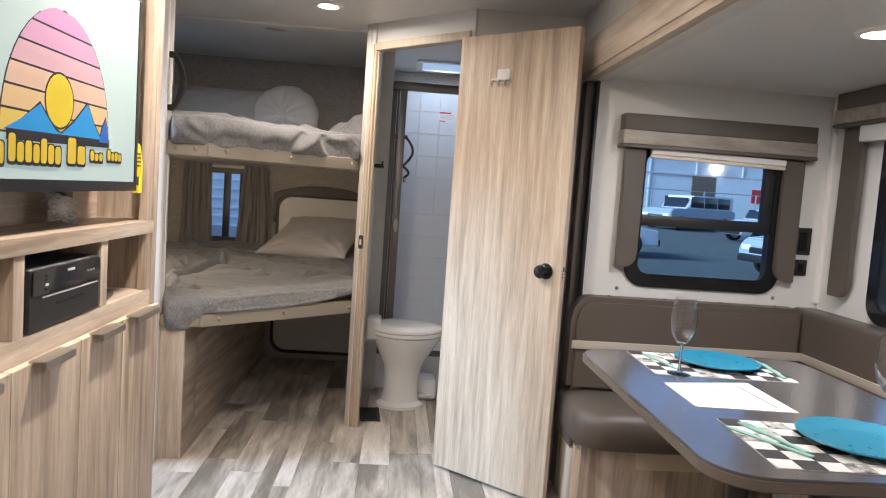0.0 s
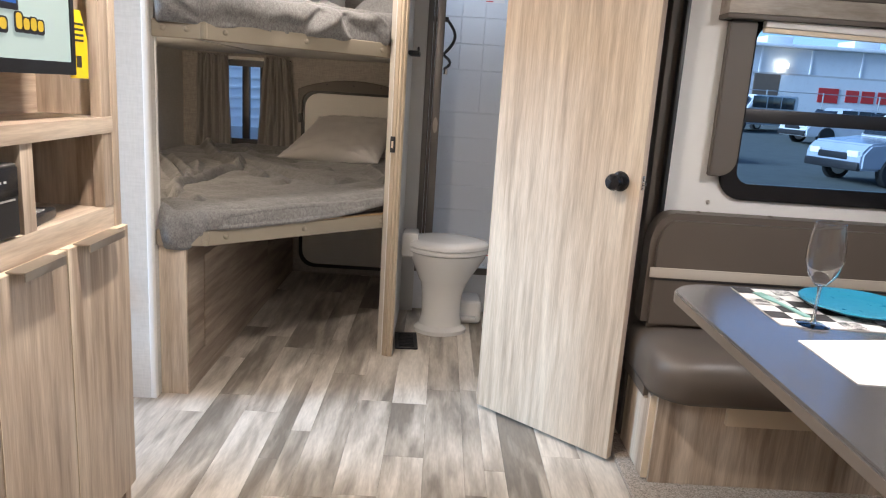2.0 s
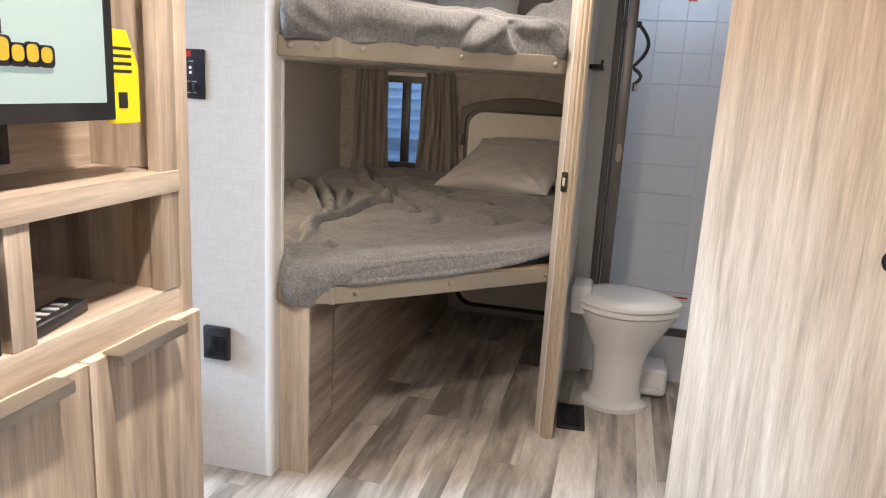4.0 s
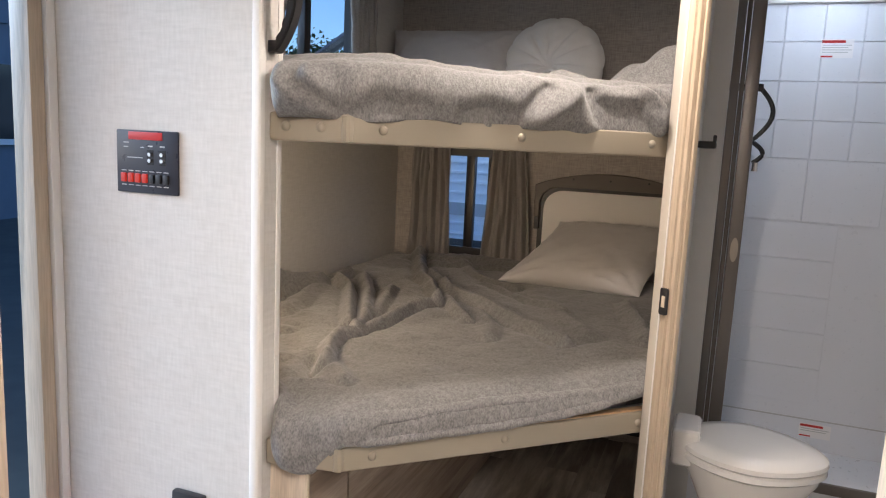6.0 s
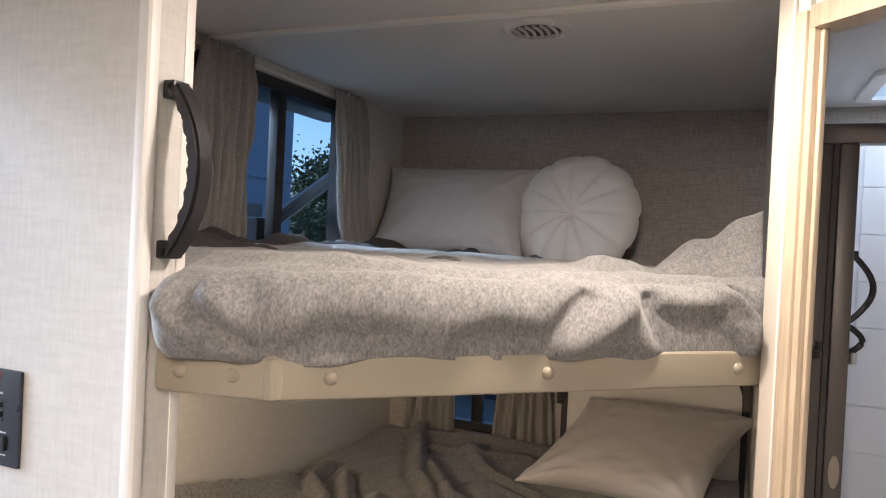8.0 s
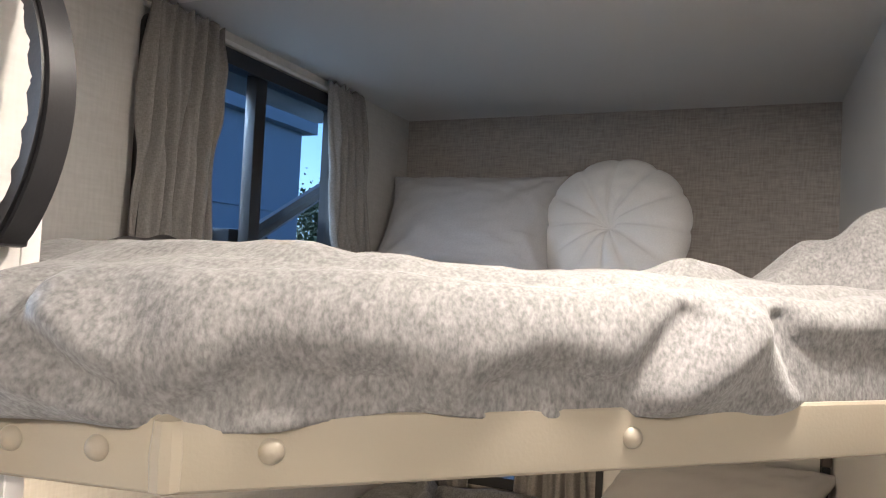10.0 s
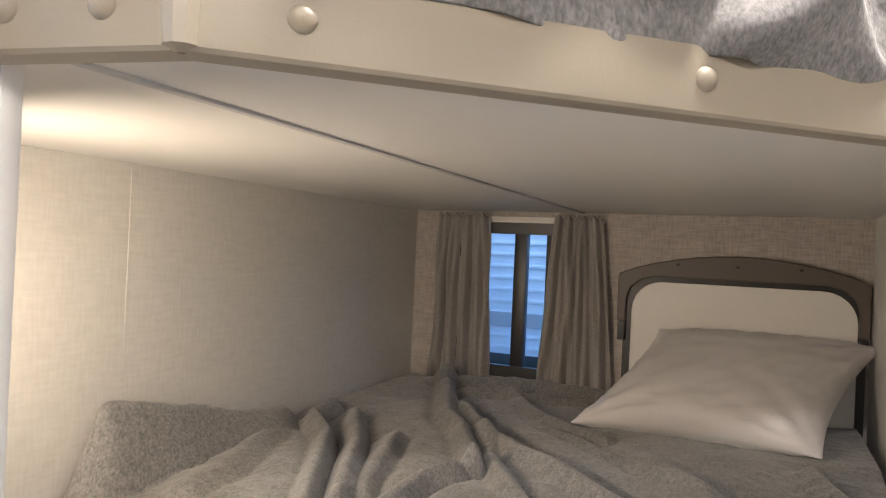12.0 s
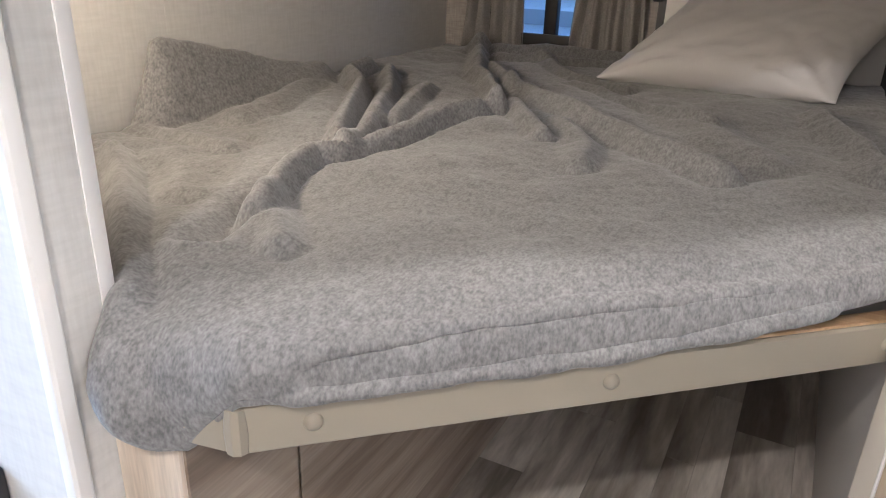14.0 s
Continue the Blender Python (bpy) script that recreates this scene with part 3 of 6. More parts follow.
part("well", moved(box(-0.04, -0.1, 0.001, 0.04, 0.1, 0.002), pose(-0.085, 3.90, 0, 0, 0, 4)), black_gloss, register)
ledge = thing("toothbrush_shelf", (-0.15, 4.05, 1.38), "small black corner shelf on the bathroom wall", "shelf")
part("shelf", box(-0.150, 3.95, 1.375, -0.098, 4.14, 1.395, 0.006), black_plastic, ledge)
part("hook", box(-0.108, 3.95, 1.393, -0.098, 3.975, 1.412, 0.003), black_plastic, ledge)
skylight = thing("skylight", (0.255, 4.77, 2.09), "white framed shower skylight letting in blue dusk", "skylight", kind="structure")
part("skylight_frame", moved(prism(rounded(0.06, 4.58, 0.45, 4.97, 0.03), 0.012, inner=rounded(0.10, 4.62, 0.41, 4.93, 0.02)), Matrix.Translation((0, 0, TOP - 0.012))), trim_white, skylight)
part("dome", box(0.07, 4.59, TOP + 0.055, 0.44, 4.96, TOP + 0.075, 0.008), skylight_mat, skylight)

# ---- bunks ----
EDGE = [(-1.003, 3.147), (-0.835, 3.178), (-0.192, 3.782)]


def bunk(name, z, label, side, studs):
    """A bunk: board, vinyl-covered front rail with studs, and a mattress."""
    ob = thing(name, (-0.9, 4.2, z), label, "bunk bed")
    outline = [(LEFT, 5.098), (LEFT, 3.186), (-1.003, 3.186), EDGE[0], EDGE[1], EDGE[2], (-0.186, 5.098)]
    part("board", moved(prism(outline, 0.03), Matrix.Translation((0, 0, z + 0.02))), white_panel, ob)
    part("joint_strip", box(-1.005, 3.17, z + 0.0165, -0.993, 5.09, z + 0.0205, 0.001), grey_print, ob)
    for a, c, w in ((0, 1, 0.0), (1, 2, 0.0)):
        p, q = Vector((*EDGE[a], 0)), Vector((*EDGE[c], 0))
        d = (q - p).normalized()
        m = Matrix(((d.x, d.y, 0, p.x), (d.y, -d.x, 0, p.y), (0, 0, 1, z), (0, 0, 0, 1)))
        rail = part("rail", moved(box(-0.004, -0.02, 0, (q - p).length + 0.002, 0.014, 0.062, 0.008, 3), m), rail_vinyl, ob, "khaki vinyl-covered rail")
        if z < 1 and a == 1:
            part("core_batten", moved(box(0.004, -0.017, 0.058, (q - p).length - 0.004, 0.008, 0.066, 0.002), m), raw_pine, rail, "raw pine core showing over the rail")
        for s in ((0.035, 0.115) if a == 0 else studs):
            part("stud", moved(lathe([(0.0001, 0.0075), (0.005, 0.007), (0.0095, 0.0035), (0.011, 0.0), (0.011, -0.004)], 16), m @ pose(s, 0.0135, 0.032, -90)), rail_vinyl, rail)
    part("corner_tuck", moved(lathe([(0.004, 0), (0.013, 0.004), (0.0145, 0.03), (0.012, 0.058), (0.003, 0.063)], 10), pose(EDGE[1][0] + 0.002, EDGE[1][1] - 0.006, z)), rail_vinyl, ob)
    inner = [(LEFT + 0.01, 5.09), (LEFT + 0.01, 3.19), (-0.99, 3.19), (-0.86, 3.20), (-0.20, 3.83), (-0.20, 5.09)]
    part("mattress", moved(prism(inner, side, 0.02, 3), Matrix.Translation((0, 0, z + 0.052))), mattress_mat, ob, "dark grey mattress")
    return ob


bunk("upper_bunk", 1.345, "upper corner bunk with khaki vinyl rail", 0.075, (0.075, 0.415, 0.79))
bunk("lower_bunk", 0.595, "lower corner bunk with khaki vinyl rail", 0.045, (0.075, 0.422, 0.828))
base = thing("bunk_base", (-0.9, 3.15, 0), "oak laminate storage base under the lower bunk", "cabinet")
part("body", join(box(-1.004, 3.152, 0, -0.902, REAR, 0.598, 0.002), box(LEFT, 3.186, 0, -1.0045, REAR, 0.598, 0.002)), wood_up, base)
# side panel and hatch are coloured darker to stand in for the bunk's shade
part("side_panel", box(-0.902, 3.158, 0, -0.898, REAR, 0.592), wood_shaded, base)
part("hatch", moved(prism(rounded(3.34, 0.12, 4.4, 0.52, 0.02), 0.004, 0.002), YZ @ Matrix.Translation((0, 0, -0.898))), wood_shaded, base)
solid("bath_side_skirt", box(-0.198, 3.80, 0, -0.186, REAR, 0.62, 0.003), white_panel, "white lower panel of the bathroom wall", "trim", "structure")

RIDGES_LOW = [
    (0.028, 0.018, ((-1.007, 4.201), (-1.053, 4.081), (-1.075, 3.885), (-1.099, 3.733), (-1.125, 3.686), (-1.088, 3.564), (-1.038, 3.432))),
    (0.030, 0.018, ((-1.415, 4.417), (-1.30, 4.231), (-1.205, 4.019), (-1.133, 3.875), (-1.115, 3.764))),
    (0.032, 0.017, ((-1.516, 4.473), (-1.50, 4.345), (-1.389, 4.239), (-1.267, 4.011), (-1.161, 3.811))),
    (0.032, 0.020, ((-1.398, 4.964), (-1.211, 4.545), (-1.115, 4.426), (-1.001, 4.204))),
    (0.026, 0.026, ((-1.221, 4.661), (-1.092, 4.482), (-0.944, 4.339), (-0.801, 4.234), (-0.558, 4.019), (-0.482, 3.955))),
    (0.020, 0.018, ((-1.077, 4.449), (-0.963, 4.227), (-0.889, 4.124), (-0.836, 4.051))),
    (0.013, 0.026, ((-0.835, 4.184), (-0.74, 4.038), (-0.711, 3.91))),
    (0.014, 0.040, ((-0.681, 4.465), (-0.519, 4.217), (-0.422, 4.061))),
    (0.024, 0.024, ((-0.36, 4.50), (-0.332, 4.404), (-0.272, 4.228), (-0.242, 4.077))),
    (0.022, 0.018, ((-1.45, 3.545), (-1.34, 3.47), (-1.201, 3.361), (-1.081, 3.262), (-0.972, 3.165))),
    (0.020, 0.024, ((-1.257, 4.338), (-1.197, 4.15), (-1.149, 3.984))),
    (0.016, 0.030, ((-1.56, 4.307), (-1.517, 4.176), (-1.447, 3.964), (-1.44, 3.847))),
    (0.014, 0.022, ((-1.046, 3.476), (-0.979, 3.421), (-0.922, 3.362))),
    (-0.022, 0.026, ((-1.095, 3.50), (-1.063, 3.44), (-1.02, 3.33))),
    (0.012, 0.022, ((-1.56, 3.70), (-1.439, 3.692), (-1.324, 3.691))),
    (0.030, 0.050, ((-1.40, 4.98), (-1.1, 5.02), (-0.9, 5.02))),
    (0.014, 0.018, ((-1.17, 4.90), (-1.02, 4.72), (-0.80, 4.56))),
    (0.018, 0.022, ((-1.30, 4.85), (-1.10, 4.86), (-0.93, 4.92))),
    (0.010, 0.016, ((-0.95, 4.60), (-0.70, 4.40), (-0.55, 4.30))),
    (0.010, 0.030, ((-1.36, 3.62), (-1.25, 3.52), (-1.19, 3.46))),
]
RIDGES_UP = [
    (0.085, 0.085, ((-0.26, 3.95), (-0.20, 4.02), (-0.20, 4.3))),
    (0.007, 0.030, ((-1.15, 3.30), (-0.95, 3.25), (-0.80, 3.30))),
    (0.006, 0.030, ((-1.25, 3.42), (-1.0, 3.38), (-0.80, 3.42))),
    (0.020, 0.035, ((-0.50, 3.72), (-0.36, 3.90), (-0.34, 4.2))),
    (0.010, 0.05, ((-1.5, 4.0), (-1.2, 4.2), (-0.9, 4.15))),
]
# folds on the hanging fronts: depth, half width, then places along the edge and down the fall
FOLDS_UP = [
    (0.024, 0.016, ((0.395, 0.0), (0.405, 0.45), (0.45, 0.95))),
    (0.020, 0.012, ((0.42, -0.1), (0.425, 0.35), (0.445, 0.6))),
    (-0.020, 0.012, ((0.410, 0.0), (0.415, 0.5), (0.44, 0.75))),
    (-0.022, 0.020, ((0.455, 0.95), (0.50, 0.72), (0.56, 0.80))),
    (-0.026, 0.020, ((0.625, 0.80), (0.66, 0.70), (0.70, 0.85))),
    (-0.016, 0.014, ((0.695, 0.9), (0.73, 0.55), (0.755, 0.35))),
    (0.018, 0.022, ((0.735, 0.85), (0.78, 0.55), (0.80, 0.35))),
    (-0.026, 0.022, ((0.832, 0.40), (0.845, 0.65), (0.875, 0.85), (0.93, 0.85))),
    (-0.018, 0.022, ((0.86, 0.55), (0.92, 0.60))),
    (0.022, 0.014, ((0.925, 0.15), (0.955, 0.5), (0.96, 0.9))),
    (-0.022, 0.010, ((0.945, 0.2), (0.97, 0.55), (0.975, 0.9))),
]
FOLDS_LOW = [
    (0.010, 0.020, ((0.395, 0.0), (0.40, 0.5), (0.42, 0.9))),
    (-0.008, 0.014, ((0.415, -0.2), (0.42, 0.4), (0.43, 0.8))),
    (-0.022, 0.030, ((0.52, 0.62), (0.62, 0.56), (0.75, 0.52), (0.92, 0.50))),
    (0.014, 0.020, ((0.50, 0.98), (0.75, 0.95), (0.9, 0.85))),
]


def near_line(x, y, pts):
    """The distance to a line of points, and how far the place lies on its room side."""
    best, side = 9.0, 0.0
    for (ax, ay), (bx, by) in zip(pts, pts[1:]):
        dx, dy = bx - ax, by - ay
        t = min(1, max(0, ((x - ax) * dx + (y - ay) * dy) / (dx * dx + dy * dy)))
        ox, oy = x - ax - t * dx, y - ay - t * dy
        d = math.hypot(ox, oy)
        if d < best:
            best, side = d, (0.75 * ox - 0.66 * oy) / max(d, 1e-6)
    return best, side


def ridge_height(x, y, ridges):
    """Folds with a gentle far slope, a steep near one and a shallow trough in front."""
    h = 0.0
    wx, wy = x + 0.008 * noise.noise((x * 9, y * 9, 4.0)), y + 0.008 * noise.noise((x * 9, y * 9, 9.0))
    for amp, wid, pts in ridges:
        d, side = near_line(wx, wy, pts)
        if d > 5 * wid:
            continue
        k = 0.5 + 0.5 * side
        q = d / (wid * (1.30 - 0.62 * k))
        h += 1.12 * amp * (math.exp(-q ** 1.7) - (0.12 + 0.26 * k) * math.exp(-((q - 1.9) / 0.75) ** 2))
    return h


def front_edge(u):
    """Where the mattress edge runs: place and outward normal, from the left wall (0) to the bathroom wall (1)."""
    if u < 0.38:
        k = u / 0.38
        return Vector((LEFT + 0.02 + k * 0.58, 3.20, 0)), Vector((0, -1, 0))
    k = (u - 0.38) / 0.62
    p = Vector((-1.0, 3.19, 0)).lerp(Vector((-0.835, 3.195, 0)), min(1, k / 0.14)) if k < 0.14 else Vector((-0.835, 3.195, 0)).lerp(Vector((-0.215, 3.79, 0)), (k - 0.14) / 0.86)
    w = min(1, max(0, (k - 0.04) / 0.2))
    w = w * w * (3 - 2 * w)
    return p, Vector((0.69 * w, -1 + 0.28 * w, 0)).normalized()


def blanket(name, top, ridges, folds, drop, back, label, seed, flap, out=0.03):
    nu, nv, nd = (280, 300, 40) if top < 1 else (200, 110, 44)
    verts = []
    for i in range(nu + 1):
        u = i / nu
        e, nrm = front_edge(u)
        yb = back(u)
        bulge = out * min(1, max(0, (u - 0.375) / 0.02)) + (0.034 if top < 1 else 0.050) * math.exp(-((u - 0.405) / 0.03) ** 2)
        for j in range(nv + nd + 1):
            if j <= nv:
                v = j / nv
                y = yb + (e.y - yb) * v ** 0.9
                x = e.x
                z = top + ridge_height(x, y, ridges) + 0.010 * noise.noise((x * 5 + seed, y * 5, 0)) + 0.005 * noise.noise((x * 13, y * 13 + seed, 3)) + 0.0018 * noise.noise((x * 40, y * 40, seed))
                z += flap(x, y) + (0.045 * min(1, max(0, (y - 3.6) / 1.2)) if top < 1 else 0)
                close = max(0, (v - 0.94) / 0.06)
                z -= 0.014 * close * close
                verts.append((x, y, z))
                z_edge = z
            else:
                k = (j - nv) / nd
                length = drop(u)
                a = math.pi * 0.86 * k
                g = 0.30 * noise.noise((u * 11 + seed, k * 0.9, 1.7)) + 0.30 * noise.noise((u * 26 + k * 1.6 + seed, k * 1.4, 7)) + 0.12 * noise.noise((u * 60, k * 4, seed))
                crease = sum(1.1 * amp * math.exp(-(near_line(u * 1.6, k * 0.14, [(p * 1.6, q * 0.14) for p, q in pts])[0] / wid) ** 2) for amp, wid, pts in folds)
                o = bulge * (0.2 * k + math.sin(a)) + 0.020 * g * k ** 0.7 + crease * min(1, 4 * k)
                fall = (z_edge - top + length) * (1 - math.cos(a)) / 1.905
                q = e + nrm * max(o, 0.012 * math.sin(a) + 0.022 * k)
                verts.append((q.x, q.y, z_edge - fall - 0.003 * g * k))
    w = nv + nd + 1
    bm = bmesh.new()
    vs = [bm.verts.new(p) for p in verts]
    for i in range(nu):
        for j in range(nv + nd):
            bm.faces.new((vs[i * w + j], vs[(i + 1) * w + j], vs[(i + 1) * w + j + 1], vs[i * w + j + 1]))
    bmesh.ops.recalc_face_normals(bm, faces=bm.faces)
    ob = solid(name, bm, blanket_mat, label, "blanket", angle=3.0)
    sol = ob.modifiers.new("thickness", "SOLIDIFY")
    sol.thickness, sol.offset = 0.007, -1
    return ob


def low_flap(x, y):
    k = min(1, max(0, (-1.515 - x) / 0.055))
    rise = 0.165 * min(1, max(0, (y - 3.70) / 0.07)) * max(0, 1 - max(0, y - 3.79) / 0.60)
    return k * rise


blanket("lower_blanket", 0.735, RIDGES_LOW, FOLDS_LOW, lambda u: 0.074 + 0.075 * max(0, min(1, (0.468 - u) / 0.035)) - 0.045 * max(0, (u - 0.72) / 0.28) ** 1.5, lambda u: 5.06, "rumpled grey fleece blanket covering the lower bunk", 3.1, low_flap)
blanket("upper_blanket", 1.535, RIDGES_UP, FOLDS_UP, lambda u: 0.138 + 0.004 * math.sin(19 * u) + 0.004 * math.sin(41 * u), lambda u: 4.45 + 0.1 * math.sin(7 * u), "grey fleece blanket rolled over the upper bunk's edge", 8.4, lambda x, y: 0.05 * max(0, (x + 0.36) / 0.16) ** 2 * math.exp(-((y - 4.0) / 0.3) ** 2), 0.045)
solid("dark_sheet", sheet(lambda u, v: (LEFT + 0.02 + 0.85 * u, 3.6 + 1.3 * v, 1.500 + 0.06 * max(0, noise.noise((u * 5, v * 7, 2))) + 0.025 * noise.noise((u * 14, v * 17, 5)) + 0.05 * math.exp(-((u - 0.1) / 0.15) ** 2)), 60, 70, 0.004), sheet_dark, "crumpled dark grey sheet on the upper bunk", "bed sheet", angle=3.0)


def cushion_shape(w, h, t, seed, lean=0.0, power=2.6):
    """A filled rectangular pillow lying flat, corners drawn out."""
    bm = bmesh.new()
    n = 44
    for side in (1, -1):
        g = []
        for i in range(n + 1):
            row = []
            for j in range(n + 1):
                u, v = 2 * i / n - 1, 2 * j / n - 1
                u, v = math.sin(u * math.pi / 2), math.sin(v * math.pi / 2)
                pin = 1 - 0.13 * (1 - u * u) * abs(v) ** 3
                pin2 = 1 - 0.12 * (1 - v * v) * abs(u) ** 3
                thick = t * ((1 - abs(u) ** power) * (1 - abs(v) ** power)) ** 0.55
                edge = (1 - abs(u)) * (1 - abs(v))
                ray = math.atan2(1.02 - abs(v), 1.02 - abs(u))
                pull = math.exp(-math.hypot(1 - abs(u), 1 - abs(v)) * 2.2)
                pleat = 0.016 * pull * math.sin(ray * 13 + seed + 2.0 * (u > 0) + 1.1 * (v > 0)) * min(1, edge * 12)
                wr = pleat + 0.012 * noise.noise((u * 7 + seed, v * 7, side)) * (1 - 0.75 * edge) + 0.006 * noise.noise((u * 15 + seed, v * 15, side * 2))
                row.append(bm.verts.new((w / 2 * u * pin2 + lean * v * h / 2, h / 2 * v * pin, side * max(thick + wr * (thick / t) ** 0.4, 0))))
            g.append(row)
        for i in range(n):
            for j in range(n):
                bm.faces.new((g[i][j], g[i + 1][j], g[i + 1][j + 1], g[i][j + 1]))
    bmesh.ops.remove_doubles(bm, verts=bm.verts, dist=0.0008)
    bmesh.ops.recalc_face_normals(bm, faces=bm.faces)
    return bm


pillow = solid("pillow", cushion_shape(0.585, 0.47, 0.085, 4.2, 0.36), satin_grey, "silver-grey satin pillow leaning on the rear hatch", "pillow", angle=3.0)
pillow.matrix_basis = pose(-0.535, 4.850, 0.902, 29, 0, 0)
pillow2 = solid("pillow", cushion_shape(0.62, 0.42, 0.09, 9.7), pillow_grey, "pale grey pillow propped against the rear wall", "pillow", angle=3.0)
pillow2.matrix_basis = pose(-1.275, 4.90, 1.685, 60, 0, 3)


def round_pillow():
    bm = bmesh.new()
    n, m = 96, 26
    for side in (1, -1):
        rings = []
        for j in range(m + 1):
            r = j / m
            ring = []
            for i in range(n):
                a = 2 * math.pi * i / n
                pleat = abs(math.sin(6 * a)) ** 0.5
                t = 0.085 * (1 - r ** 3.2) ** 0.6 * (0.78 + 0.22 * pleat * min(1, 2.2 * r))
                t -= 0.045 * math.exp(-(r / 0.12) ** 2)
                rr = 0.235 * r * (1 + 0.035 * (pleat - 0.5) * r + 0.012 * noise.noise((math.cos(a) * 3, math.sin(a) * 3, 1)))
                ring.append(bm.verts.new((rr * math.cos(a), rr * math.sin(a), side * max(t, 0) + 0.004 * noise.noise((rr * 30, a * 4, side)))))
            rings.append(ring)
        for a, c in zip(rings, rings[1:]):
            for i in range(n):
                bm.faces.new((a[i], a[(i + 1) % n], c[(i + 1) % n], c[i]))
    bmesh.ops.remove_doubles(bm, verts=bm.verts, dist=0.0012)
    bmesh.ops.recalc_face_normals(bm, faces=bm.faces)
    return bm


rp = solid("round_cushion", round_pillow(), pillow_white, "round white pleated velvet cushion propped on the upper bunk", "cushion", angle=3.0)
rp.matrix_basis = pose(-0.81, 4.93, 1.685, 74, 0, -8)


# ---- windows, curtains, hatch in the bunk room ----
def curtain(top_a, top_b, low_a, low_b, z0, z1, place, label, folds=5, seed=0.0):
    """A gathered curtain between two ends along a wall; place(s, out, z) gives the world point."""
    def fn(u, v):
        z = z1 - (z1 - z0) * v
        tight = 1 - math.exp(-v * 7)
        a, c = top_a + (low_a - top_a) * v ** 0.8, top_b + (low_b - top_b) * v ** 0.8
        s = a + (c - a) * u
        amp = 0.016 * (0.55 + 0.45 * tight)
        wave = math.sin(2 * math.pi * folds * (u + 0.11 * noise.noise((v * 2, u * 4, seed)))) + 0.35 * math.sin(2 * math.pi * folds * 2.3 * u + seed)
        ruffle = 0.006 * math.sin(60 * u + seed) * max(0, 1 - v * 14)
        return place(s, 0.030 + amp * wave + 0.004 * noise.noise((u * 6, v * 9, seed)), z + ruffle)
    ob = solid("curtain", sheet(fn, 70, 40, 0.002), curtain_mat, label, "curtain", "bunk window curtains", angle=3.0)
    return ob


rear_place = lambda s, o, z: (s, REAR - o, z)
left_place = lambda s, o, z: (LEFT + o, s, z)
curtain(-1.495, -1.310, -1.515, -1.290, 0.78, 1.352, rear_place, "taupe gathered curtain drawn beside the lower bunk window", 4, 0.3)
curtain(-1.085, -0.935, -1.125, -0.880, 0.78, 1.350, rear_place, "taupe gathered curtain flaring beside the lower bunk window", 4, 2.3)
curtain(3.83, 4.05, 3.79, 4.03, 1.50, 2.075, left_place, "taupe gathered curtain beside the upper bunk window", 5, 4.1)
curtain(4.505, 4.69, 4.57, 4.78, 1.52, 2.078, left_place, "taupe gathered curtain beside the upper bunk window", 4, 6.6)


def bunk_window(name, a, c, z0, z1, basis, label):
    """A black-framed sliding window set in a wall; a plate in the wall's plane is mapped by basis."""
    ob = thing(name, tuple(basis @ Vector(((a + c) / 2, z0, 0))), label, "window", kind="structure")
    fr = part("window_frame", moved(prism(rounded(a - 0.012, z0 - 0.012, c + 0.012, z1 + 0.012, 0.03), 0.012, inner=rounded(a + 0.026, z0 + 0.026, c - 0.026, z1 - 0.026, 0.015)), basis @ Matrix.Translation((0, 0, 0.001))), black_plastic, ob)
    part("liner", moved(prism(rounded(a + 0.001, z0 + 0.001, c - 0.001, z1 - 0.001, 0.015), 0.048, inner=rounded(a + 0.02, z0 + 0.02, c - 0.02, z1 - 0.02, 0.012)), basis @ Matrix.Translation((0, 0, -0.049))), black_plastic, ob)
    m = (a + c) / 2
    part("mullion", moved(box(m - 0.022, z0 + 0.02, -0.03, m + 0.022, z1 - 0.02, 0.004, 0.003), basis), black_plastic, ob)
    if z0 < 1:
        part("sash_stile", moved(box(m + 0.085, z0 + 0.02, -0.03, m + 0.105, z1 - 0.02, -0.008, 0.002), basis), black_plastic, ob)
    pane = part("pane", moved(box(a + 0.02, z0 + 0.02, -0.026, c - 0.02, z1 - 0.02, -0.022), basis), glass_pane, ob)
    pane.visible_shadow = False
    return ob


REAR_PLATE = Matrix.Translation((0, REAR, 0)) @ XZ
LEFT_PLATE = Matrix.Translation((LEFT, 0, 0)) @ YZ
bunk_window("window_1", -1.43, -0.985, 0.82, 1.315, REAR_PLATE, "black-framed sliding window over the lower bunk")
bunk_window("window_2", 3.84, 4.62, 1.50, 2.035, LEFT_PLATE, "black-framed sliding window beside the upper bunk")
solid("curtain_rod", tube([(-1.50, REAR - 0.008, 1.335), (-0.93, REAR - 0.008, 1.335)], 0.006, 8), trim_white, "white curtain rod over the lower window", "curtain rod")
solid("curtain_rod", tube([(LEFT + 0.008, 3.83, 2.06), (LEFT + 0.008, 4.73, 2.06)], 0.006, 8), trim_white, "white curtain rod over the upper window", "curtain rod")
solid("window_head_trim", box(-1.32, REAR - 0.012, 1.327, -1.07, REAR, 1.347, 0.003), trim_white, "white strip above the lower window", "trim", "structure")

